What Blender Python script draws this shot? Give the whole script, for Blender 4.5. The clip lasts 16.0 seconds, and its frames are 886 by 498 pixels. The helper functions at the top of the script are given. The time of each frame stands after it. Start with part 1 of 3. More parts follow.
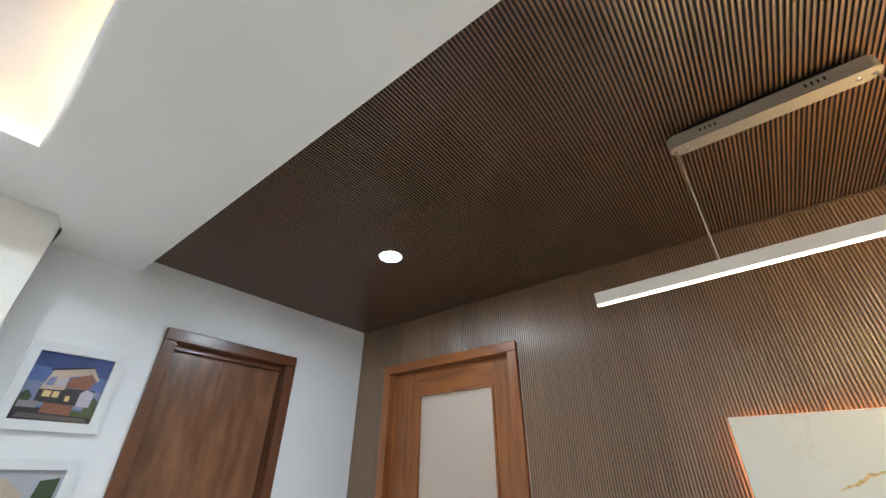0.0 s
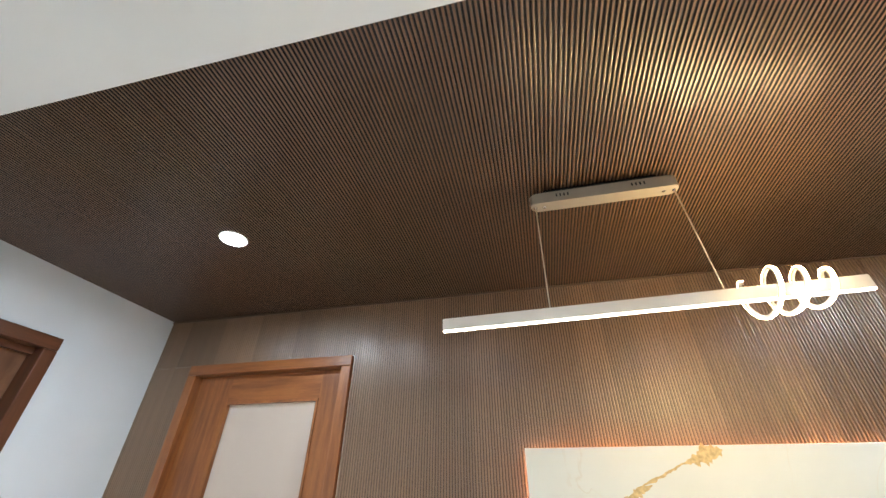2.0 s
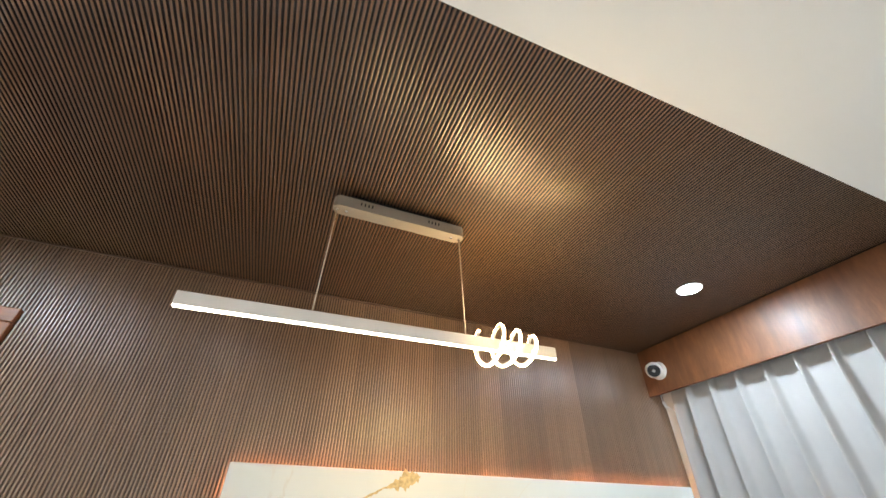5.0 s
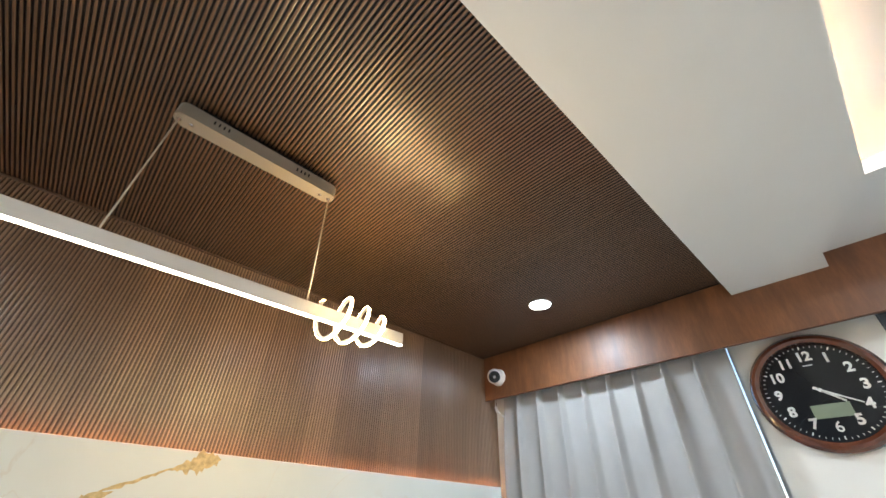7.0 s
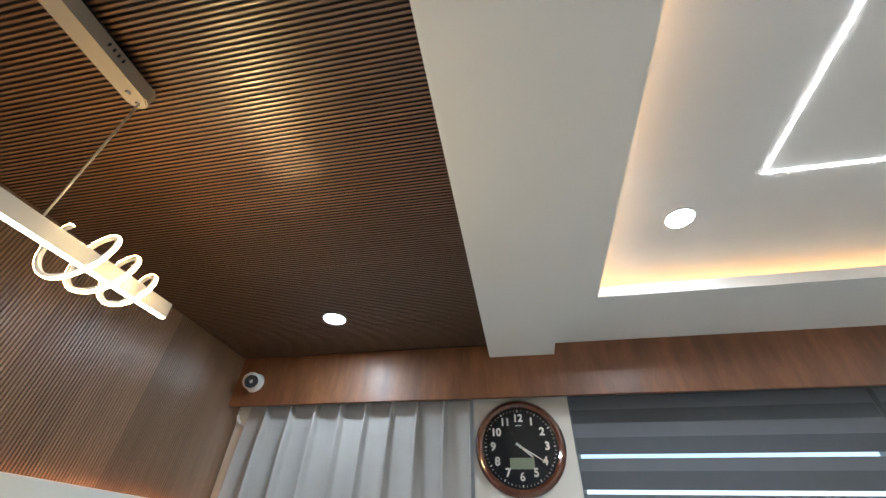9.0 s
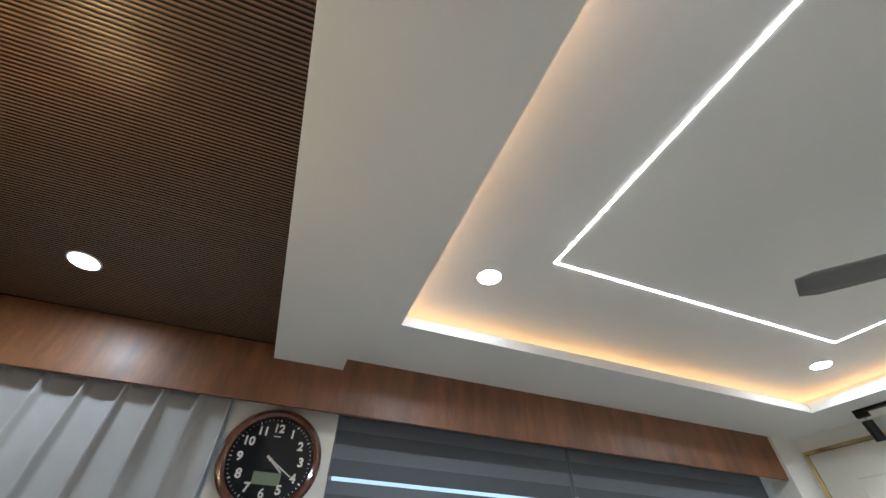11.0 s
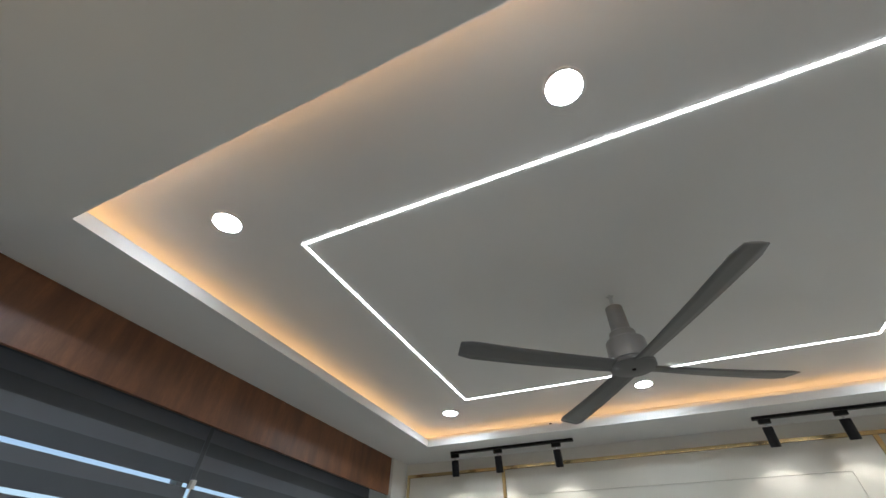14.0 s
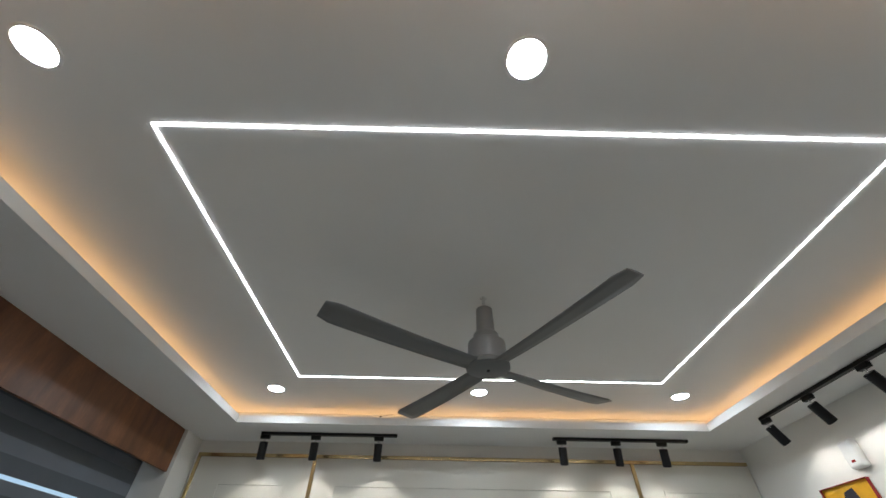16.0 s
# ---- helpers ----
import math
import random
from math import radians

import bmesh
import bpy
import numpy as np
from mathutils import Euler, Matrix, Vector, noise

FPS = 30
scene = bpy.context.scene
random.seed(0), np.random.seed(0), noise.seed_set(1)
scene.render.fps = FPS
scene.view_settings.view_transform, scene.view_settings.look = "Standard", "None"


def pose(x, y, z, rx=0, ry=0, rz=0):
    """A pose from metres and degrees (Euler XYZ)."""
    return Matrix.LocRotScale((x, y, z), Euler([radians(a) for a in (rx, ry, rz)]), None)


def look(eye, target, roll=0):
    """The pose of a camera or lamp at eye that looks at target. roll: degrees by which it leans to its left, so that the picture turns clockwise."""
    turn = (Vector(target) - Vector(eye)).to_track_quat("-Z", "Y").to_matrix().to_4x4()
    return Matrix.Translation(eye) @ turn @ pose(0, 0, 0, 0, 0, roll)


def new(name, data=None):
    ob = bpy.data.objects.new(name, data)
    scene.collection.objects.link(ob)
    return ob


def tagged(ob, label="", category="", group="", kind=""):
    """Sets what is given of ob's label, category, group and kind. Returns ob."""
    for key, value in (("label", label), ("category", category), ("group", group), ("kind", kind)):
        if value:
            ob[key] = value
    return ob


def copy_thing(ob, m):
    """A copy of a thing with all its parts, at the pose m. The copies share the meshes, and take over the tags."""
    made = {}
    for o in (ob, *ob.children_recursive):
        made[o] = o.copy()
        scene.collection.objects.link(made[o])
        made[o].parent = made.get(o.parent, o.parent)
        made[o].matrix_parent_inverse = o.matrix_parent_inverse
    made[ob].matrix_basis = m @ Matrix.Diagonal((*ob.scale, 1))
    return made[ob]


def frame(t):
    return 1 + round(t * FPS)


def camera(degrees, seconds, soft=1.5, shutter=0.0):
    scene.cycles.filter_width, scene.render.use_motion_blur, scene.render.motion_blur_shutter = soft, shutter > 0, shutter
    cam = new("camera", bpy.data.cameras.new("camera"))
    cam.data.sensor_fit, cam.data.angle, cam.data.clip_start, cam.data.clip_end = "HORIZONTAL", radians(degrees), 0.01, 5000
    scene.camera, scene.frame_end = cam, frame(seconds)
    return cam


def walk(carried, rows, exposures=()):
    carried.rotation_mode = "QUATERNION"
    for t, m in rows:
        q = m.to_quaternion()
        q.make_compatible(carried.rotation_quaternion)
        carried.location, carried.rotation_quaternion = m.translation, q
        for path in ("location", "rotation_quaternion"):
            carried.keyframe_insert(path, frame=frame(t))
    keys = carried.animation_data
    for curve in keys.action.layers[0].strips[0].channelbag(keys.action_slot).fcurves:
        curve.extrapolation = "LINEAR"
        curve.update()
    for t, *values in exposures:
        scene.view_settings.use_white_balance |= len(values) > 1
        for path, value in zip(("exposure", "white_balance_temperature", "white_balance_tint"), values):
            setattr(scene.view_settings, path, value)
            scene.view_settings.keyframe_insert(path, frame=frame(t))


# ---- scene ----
cam = camera(98.1, 16.0)
PATH = [
    (0, (0.252, -0.426, 1.5), (-0.808, 0.93, 2.518), 0.2),
    (0.5, (0.241, -0.43, 1.51), (-0.624, 1.045, 2.547), 0.4),
    (1, (0.231, -0.422, 1.512), (-0.477, 1.117, 2.576), 0.4),
    (1.5, (0.218, -0.412, 1.504), (-0.339, 1.172, 2.59), 0.3),
    (2, (0.213, -0.391, 1.506), (-0.176, 1.237, 2.601), 0.5),
    (2.5, (0.222, -0.386, 1.504), (0.021, 1.265, 2.615), 0.4),
    (3, (0.228, -0.379, 1.506), (0.194, 1.269, 2.639), 0.7),
    (3.5, (0.24, -0.375, 1.513), (0.349, 1.266, 2.651), 0.8),
    (4, (0.245, -0.362, 1.506), (0.513, 1.245, 2.667), 0.8),
    (4.5, (0.252, -0.354, 1.504), (0.688, 1.209, 2.673), 0.9),
    (4.7, (0.253, -0.344, 1.504), (0.756, 1.197, 2.675), 0.8),
    (6.8, (0.381, -0.249, 1.512), (1.422, 1.004, 2.673), 1.6),
    (7, (0.389, -0.248, 1.505), (1.476, 0.96, 2.67), 1.9),
    (7.5, (0.376, -0.205, 1.512), (1.628, 0.825, 2.683), 1.9),
    (8, (0.385, -0.16, 1.51), (1.765, 0.654, 2.707), 1.7),
    (8.5, (0.385, -0.143, 1.509), (1.86, 0.426, 2.734), 2.0),
    (9, (0.378, -0.146, 1.51), (1.892, 0.175, 2.776), 2.1),
    (9.2, (0.379, -0.149, 1.504), (1.893, 0.073, 2.792), 1.9),
    (11.3, (0.431, -0.175, 1.509), (1.768, -0.785, 2.865), 1.6),
    (11.5, (0.436, -0.176, 1.509), (1.736, -0.86, 2.867), 1.6),
    (12, (0.415, -0.174, 1.509), (1.611, -1.032, 2.862), 1.8),
    (12.5, (0.408, -0.185, 1.506), (1.462, -1.21, 2.862), 1.6),
    (13, (0.391, -0.202, 1.505), (1.306, -1.349, 2.864), 1.7),
    (13.5, (0.39, -0.225, 1.51), (1.169, -1.47, 2.868), 1.5),
    (14, (0.401, -0.252, 1.501), (1.036, -1.571, 2.864), 1.4),
    (14.5, (0.417, -0.276, 1.504), (0.899, -1.658, 2.867), 1.4),
    (15, (0.441, -0.317, 1.508), (0.765, -1.744, 2.871), 1.3),
    (15.5, (0.476, -0.364, 1.506), (0.647, -1.818, 2.868), 1.3),
    (16, (0.527, -0.427, 1.509), (0.518, -1.887, 2.875), 1.0),
]
EXPOSURES = [(0.0, 1.6), (1.5, 1.92), (3.5, 2.02), (4.7, 1.97), (7.0, 1.64), (8.0, 1.4), (9.2, 1.08), (11.5, 0.68), (12.5, 0.49), (14.0, 0.18), (16.0, 0.04)]
walk(cam, [(t, look(eye, target, roll)) for t, eye, target, roll in PATH], EXPOSURES)

# ---- light ----
world = bpy.data.worlds.new("sky")
world.use_nodes = True
scene.world = world
wn = world.node_tree.nodes
sky = wn.new("ShaderNodeTexSky")
sky.sky_type, sky.sun_disc = "NISHITA", False
sky.sun_elevation, sky.sun_rotation = radians(61), radians(-63)
world.node_tree.links.new(sky.outputs[0], wn["Background"].inputs[0])
wn["Background"].inputs[1].default_value = 0.14

sun_data = bpy.data.lights.new("sun", "SUN")
sun_data.energy, sun_data.angle, sun_data.color = 2.0, radians(0.5), (1.0, 0.96, 0.9)
sun_ob = new("sun", sun_data)
sun_ob.matrix_world = look((0, 0, 12), (6.0, -3.0, 0))

COOL = (0.82, 0.92, 1.0)
NEUTRAL = (1.0, 0.97, 0.92)
WARM = (1.0, 0.71, 0.33)
SOFT_WARM = (1.0, 0.90, 0.74)
AMBER = (1.0, 0.56, 0.25)
DOWNLIGHT, LINE, COVE, PENDANT, SPOT = 145.0, 11.0, 4.0, 135.0, 1.7

# plan, in metres: x east, y north, z up
WEST, PIER, EAST, NORTH, SOUTH = -2.03, -1.85, 2.50, 1.50, -3.66
FLUTE_Z, BEAM_Z, SOFFIT_Z, LIP_Z, TRAY_Z = 2.458, 2.385, 2.448, 2.50, 2.578
BEAM_S, BEAM_N = -0.345, -0.003
TRAY = (-1.397, -3.257, 1.938, -0.523)
VAL_X, VAL_B, VAL_S = 2.398, 2.170, -3.430


# ---- materials ----
def nodes_of(name):
    m = bpy.data.materials.new(name)
    m.use_nodes = True
    n, l = m.node_tree.nodes, m.node_tree.links
    return m, n, l, n["Principled BSDF"]


def mixed(n, l, fac, a, b):
    mx = n.new("ShaderNodeMix")
    mx.data_type = "RGBA"
    for sock, v in ((6, a), (7, b)):
        if isinstance(v, tuple):
            mx.inputs[sock].default_value = (*v, 1)
        else:
            l.new(v, mx.inputs[sock])
    if isinstance(fac, float):
        mx.inputs[0].default_value = fac
    else:
        l.new(fac, mx.inputs[0])
    return mx.outputs[2]


def noise_of(n, l, scale, detail=4.0, stretch=(1, 1, 1), rough=0.55):
    tc, mp, nz = n.new("ShaderNodeTexCoord"), n.new("ShaderNodeMapping"), n.new("ShaderNodeTexNoise")
    mp.inputs["Scale"].default_value = stretch
    nz.inputs["Scale"].default_value, nz.inputs["Detail"].default_value = scale, detail
    nz.inputs["Roughness"].default_value = rough
    l.new(tc.outputs["Object"], mp.inputs[0])
    l.new(mp.outputs[0], nz.inputs["Vector"])
    return nz.outputs["Fac"]


def ramp_of(n, l, fac, lo, hi):
    r = n.new("ShaderNodeMapRange")
    r.inputs[1].default_value, r.inputs[2].default_value = lo, hi
    l.new(fac, r.inputs[0])
    return r.outputs[0]


def bumped(n, l, b, height, strength, distance=0.002):
    bp = n.new("ShaderNodeBump")
    bp.inputs["Strength"].default_value, bp.inputs["Distance"].default_value = strength, distance
    l.new(height, bp.inputs["Height"])
    l.new(bp.outputs[0], b.inputs["Normal"])


def paint(name, colour, rough=0.6, vary=0.05, bump=0.12, metal=0.0, scale=2.0, coat=0.0):
    """Painted or moulded surface: broad blotches, fine roller texture."""
    m, n, l, b = nodes_of(name)
    dark = tuple(c * (1 - vary) for c in colour)
    big = ramp_of(n, l, noise_of(n, l, scale, 3), 0.35, 0.65)
    l.new(mixed(n, l, big, dark, colour), b.inputs["Base Color"])
    fine = noise_of(n, l, 260, 2)
    r = n.new("ShaderNodeMapRange")
    r.inputs[3].default_value, r.inputs[4].default_value = rough - 0.06, rough + 0.06
    l.new(noise_of(n, l, 9, 3), r.inputs[0])
    l.new(r.outputs[0], b.inputs["Roughness"])
    b.inputs["Metallic"].default_value = metal
    b.inputs["Coat Weight"].default_value = coat
    if bump:
        bumped(n, l, b, fine, bump, 0.0006)
    return m


def wood(name, light, dark, stretch, rough=0.35, coat=0.2, figure=5.0, vary=0.0, contrast=(0.3, 0.72), pores=0.5, relief=0.12, coat_rough=0.25, specular=0.5):
    """Varnished veneer: stretch is small along the grain."""
    m, n, l, b = nodes_of(name)
    broad = noise_of(n, l, figure, 5, stretch, 0.6)
    fine = noise_of(n, l, figure * 14, 3, stretch, 0.6)
    c = mixed(n, l, ramp_of(n, l, broad, *contrast), dark, light)
    c = mixed(n, l, ramp_of(n, l, fine, 0.35, 0.8), c, mixed(n, l, pores, c, dark))
    if vary:
        info = n.new("ShaderNodeObjectInfo")
        hsv = n.new("ShaderNodeHueSaturation")
        mr = n.new("ShaderNodeMapRange")
        mr.inputs[3].default_value, mr.inputs[4].default_value = 1 - vary, 1 + vary
        l.new(info.outputs["Random"], mr.inputs[0])
        l.new(mr.outputs[0], hsv.inputs["Value"])
        l.new(c, hsv.inputs["Color"])
        c = hsv.outputs[0]
    l.new(c, b.inputs["Base Color"])
    r = n.new("ShaderNodeMapRange")
    r.inputs[3].default_value, r.inputs[4].default_value = rough - 0.07, rough + 0.1
    l.new(broad, r.inputs[0])
    l.new(r.outputs[0], b.inputs["Roughness"])
    b.inputs["Coat Weight"].default_value, b.inputs["Coat Roughness"].default_value = coat, coat_rough
    b.inputs["Specular IOR Level"].default_value = specular
    if relief:
        bumped(n, l, b, fine, relief, 0.0008)
    return m


def glow(name, colour, strength):
    m, n, l, b = nodes_of(name)
    b.inputs["Base Color"].default_value = (0.8, 0.8, 0.8, 1)
    b.inputs["Emission Color"].default_value = (*colour, 1)
    b.inputs["Emission Strength"].default_value = strength
    return m


WHITE = paint("white_emulsion", (0.78, 0.78, 0.765), 0.62, 0.03)
WHITE_WALL = paint("white_wall_paint", (0.82, 0.81, 0.77), 0.5, 0.05)
WEST_WALL = paint("cool_white_wall_paint", (0.79, 0.82, 0.85), 0.5, 0.06)
FLOOR = paint("pale_polished_tile", (0.68, 0.68, 0.67), 0.2, 0.1, 0.0)
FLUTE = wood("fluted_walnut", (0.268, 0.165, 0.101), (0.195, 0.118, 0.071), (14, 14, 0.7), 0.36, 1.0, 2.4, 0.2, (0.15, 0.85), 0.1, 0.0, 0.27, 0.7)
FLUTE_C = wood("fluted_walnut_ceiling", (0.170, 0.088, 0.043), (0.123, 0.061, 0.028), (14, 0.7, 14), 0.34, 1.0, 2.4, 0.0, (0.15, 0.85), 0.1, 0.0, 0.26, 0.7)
# shade between the ceiling ribs, put into the colour of floors, sides and bevels
GROOVE_SHADE = paint("groove_shade", (0.013, 0.0075, 0.0055), 0.55, 0.2, 0.0)
# walnut darkened to paint shade on the wall's groove floors; also colours the bead
WALL_SHADE_AND_BEAD = wood("wall_groove_shade_and_bead", (0.092, 0.053, 0.032), (0.068, 0.039, 0.023), (14, 14, 0.7), 0.45, 0.0, 2.4, 0.1, (0.2, 0.8), 0.1, 0.0)
VENEER = wood("reddish_brown_veneer", (0.255, 0.102, 0.040), (0.112, 0.042, 0.018), (5, 5, 1.0), 0.5, 0.25, 2.4, contrast=(0.32, 0.68), coat_rough=0.36)
TEAK = wood("teak_frame", (0.40, 0.143, 0.040), (0.155, 0.046, 0.013), (9, 9, 0.8), 0.36, 0.3, 2.6)
TEAK_H = wood("teak_rail", (0.40, 0.143, 0.040), (0.155, 0.046, 0.013), (0.8, 9, 9), 0.36, 0.3, 2.6)
MAHOGANY = wood("mahogany_frame", (0.175, 0.062, 0.026), (0.085, 0.030, 0.014), (9, 9, 0.8), 0.3, 0.35, 2.6)
MAHOGANY_H = wood("mahogany_head", (0.175, 0.062, 0.026), (0.085, 0.030, 0.014), (9, 0.8, 9), 0.3, 0.35, 2.6)
DOOR_PLY = wood("door_veneer", (0.25, 0.115, 0.058), (0.135, 0.056, 0.028), (5, 5, 1.1), 0.33, 0.35, 2.6, 0.08, (0.38, 0.64))
BLACK = paint("black_powder_coat", (0.006, 0.006, 0.007), 0.4, 0.2, 0.1)
BLACK.node_tree.nodes["Principled BSDF"].inputs["Specular IOR Level"].default_value = 0.3
GREY_METAL = paint("grey_enamel", (0.27, 0.27, 0.27), 0.4, 0.08, 0.0, 0.3)
BLADE_GREY = paint("dark_grey_enamel", (0.16, 0.16, 0.16), 0.45, 0.08, 0.0, 0.2)
CHROME = paint("chrome", (0.75, 0.75, 0.76), 0.12, 0.03, 0.0, 1.0)
GOLD = paint("polished_gold_trim", (0.62, 0.48, 0.25), 0.2, 0.08, 0.0, 1.0)
PANEL = paint("ivory_gloss_panel", (0.68, 0.66, 0.59), 0.24, 0.05, 0.0, coat=0.2)
TAUPE = paint("taupe_canopy", (0.34, 0.295, 0.24), 0.35, 0.05, 0.05, 0.2)
BAR_WHITE = paint("pendant_white", (0.80, 0.76, 0.71), 0.4, 0.03, 0.05)
CORD = paint("pale_cord", (0.55, 0.5, 0.42), 0.7, 0.1, 0.0)
PLASTIC = paint("white_plastic", (0.75, 0.75, 0.74), 0.35, 0.04, 0.0)
DARK_GLASS = paint("dark_lens", (0.01, 0.01, 0.012), 0.08, 0.1, 0.0)
CLOCK_WOOD = wood("clock_rim_wood", (0.15, 0.045, 0.02), (0.07, 0.02, 0.011), (3, 3, 3), 0.15, 1.0, 6.0, coat_rough=0.06)
DIAL = paint("clock_dial", (0.012, 0.014, 0.017), 0.12, 0.1, 0.0)
SILVER = paint("silver_print", (0.72, 0.70, 0.66), 0.3, 0.05, 0.0, 0.3)
LCD = paint("lcd_green", (0.20, 0.24, 0.17), 0.3, 0.06, 0.0)
LAMP_ON = glow("downlight_diffuser", COOL, DOWNLIGHT)
COLD_ON = glow("cold_downlight_diffuser", (0.74, 0.88, 1.0), DOWNLIGHT * 1.25)
LINE_ON = glow("line_diffuser", (0.93, 0.96, 1.0), LINE)
COVE_ON = glow("cove_strip", AMBER, COVE)
COVE_FLAT = glow("cove_tape", AMBER, COVE * 1.4)
PEND_ON = glow("pendant_spiral_face", WARM, PENDANT)
BAR_ON = glow("pendant_bar_diffuser", SOFT_WARM, 4.5)
BACK_ON = glow("back_strip", (1.0, 0.44, 0.19), 13.0)
SPOT_ON = glow("spot_lens", NEUTRAL, 30.0)


def fabric(name, colour, through_share, scale=900.0, vary=0.06):
    m, n, l, b = nodes_of(name)
    weave = noise_of(n, l, scale, 2)
    c = mixed(n, l, ramp_of(n, l, noise_of(n, l, 7, 4), 0.3, 0.7), tuple(x * (1 - vary) for x in colour), colour)
    l.new(c, b.inputs["Base Color"])
    b.inputs["Roughness"].default_value = 0.85
    b.inputs["Sheen Weight"].default_value = 0.15
    bumped(n, l, b, weave, 0.25, 0.0006)
    tr = n.new("ShaderNodeBsdfTranslucent")
    l.new(c, tr.inputs[0])
    mx = n.new("ShaderNodeMixShader")
    mx.inputs[0].default_value = through_share
    l.new(b.outputs[0], mx.inputs[1])
    l.new(tr.outputs[0], mx.inputs[2])
    l.new(mx.outputs[0], n["Material Output"].inputs[0])
    return m


CURTAIN = fabric("greige_curtain", (0.62, 0.60, 0.585), 0.42)
BLIND_A = fabric("charcoal_blind_band", (0.142, 0.160, 0.188), 0.18)
BLIND_B = fabric("grey_blind_band", (0.225, 0.250, 0.288), 0.26)
FROST = fabric("frosted_glass", (0.82, 0.74, 0.68), 0.4, 300.0, 0.03)


def frost():
    """Frosted glass that blurs what stands close behind it."""
    n, l = FROST.node_tree.nodes, FROST.node_tree.links
    b = n["Principled BSDF"]
    b.inputs["Roughness"].default_value = 0.22
    b.inputs["Sheen Weight"].default_value = 0.0
    rough = n.new("ShaderNodeBsdfRefraction")
    rough.inputs["Color"].default_value = (0.98, 0.86, 0.79, 1)
    rough.inputs["Roughness"].default_value, rough.inputs["IOR"].default_value = 0.42, 1.2
    mx = n.new("ShaderNodeMixShader")
    mx.inputs[0].default_value = 0.5
    l.new(n["Mix Shader"].outputs[0], mx.inputs[1])
    l.new(rough.outputs[0], mx.inputs[2])
    l.new(mx.outputs[0], n["Material Output"].inputs[0])


frost()


def clear_glass():
    m, n, l, b = nodes_of("window_glass")
    b.inputs["Base Color"].default_value = (0.95, 0.98, 1, 1)
    b.inputs["Roughness"].default_value = 0.02
    b.inputs["Transmission Weight"].default_value = 1.0
    b.inputs["IOR"].default_value = 1.1
    return m


GLASS = clear_glass()


def marble():
    m, n, l, b = nodes_of("white_marble_gold_vein")
    warp = noise_of(n, l, 3.0, 6)
    tc, mp = n.new("ShaderNodeTexCoord"), n.new("ShaderNodeMapping")
    mp.inputs["Rotation"].default_value = (0, radians(35), 0)
    mp.inputs["Location"].default_value = (0.37, 0, 0.12)
    l.new(tc.outputs["Object"], mp.inputs[0])
    v = n.new("ShaderNodeTexNoise")
    v.inputs["Scale"].default_value, v.inputs["Detail"].default_value, v.inputs["Distortion"].default_value = 1.7, 7, 1.3
    l.new(mp.outputs[0], v.inputs["Vector"])
    away = n.new("ShaderNodeMath")
    away.operation = "SUBTRACT"
    l.new(v.outputs["Fac"], away.inputs[0])
    away.inputs[1].default_value = 0.5
    ab = n.new("ShaderNodeMath")
    ab.operation = "ABSOLUTE"
    l.new(away.outputs[0], ab.inputs[0])
    vein = ramp_of(n, l, ab.outputs[0], 0.010, 0.001)
    gate = ramp_of(n, l, warp, 0.5, 0.62)
    mul = n.new("ShaderNodeMath")
    mul.operation = "MULTIPLY"
    l.new(vein, mul.inputs[0])
    l.new(gate, mul.inputs[1])
    base = mixed(n, l, ramp_of(n, l, noise_of(n, l, 1.4, 6), 0.35, 0.7), (0.62, 0.645, 0.615), (0.70, 0.72, 0.69))
    l.new(mixed(n, l, mul.outputs[0], base, (0.63, 0.62, 0.57)), b.inputs["Base Color"])
    b.inputs["Roughness"].default_value = 0.12
    return m


MARBLE = marble()
VEIN = paint("gold_vein", (0.70, 0.53, 0.27), 0.2, 0.35, 0.0, scale=60)


# ---- builders ----
def mesh_of(name, bm, mats):
    me = bpy.data.meshes.new(name)
    bm.to_mesh(me)
    bm.free()
    for m in mats if isinstance(mats, (list, tuple)) else [mats]:
        me.materials.append(m)
    return me


def thing(name, at, label, category, group="", kind=""):
    ob = new(name)
    ob.empty_display_size = 0.05
    ob.location = at
    return tagged(ob, label, category, group, kind)


def part(name, bm, material, parent, label="", m=None):
    ob = new(name, mesh_of(name, bm, material))
    ob.parent = parent
    if m is not None:
        ob.matrix_basis = m
    return tagged(ob, label)


def solid(name, bm, material, label="", category="", kind="", group=""):
    return tagged(new(name, mesh_of(name, bm, material)), label, category, group, kind)


def add_box(bm, x0, y0, z0, x1, y1, z1, mat=0):
    v = [bm.verts.new(p) for p in ((x0, y0, z0), (x1, y0, z0), (x1, y1, z0), (x0, y1, z0), (x0, y0, z1), (x1, y0, z1), (x1, y1, z1), (x0, y1, z1))]
    for f in ((3, 2, 1, 0), (4, 5, 6, 7), (0, 1, 5, 4), (1, 2, 6, 5), (2, 3, 7, 6), (3, 0, 4, 7)):
        bm.faces.new([v[i] for i in f]).material_index = mat
    return bm


def box(x0, y0, z0, x1, y1, z1, bevel=0.0, segments=2):
    bm = add_box(bmesh.new(), x0, y0, z0, x1, y1, z1)
    if bevel:
        bmesh.ops.bevel(bm, geom=bm.edges[:], offset=bevel, segments=segments, profile=0.5, affect="EDGES")
    return bm


def boxes(rows):
    bm = bmesh.new()
    for r in rows:
        add_box(bm, *r)
    return bm


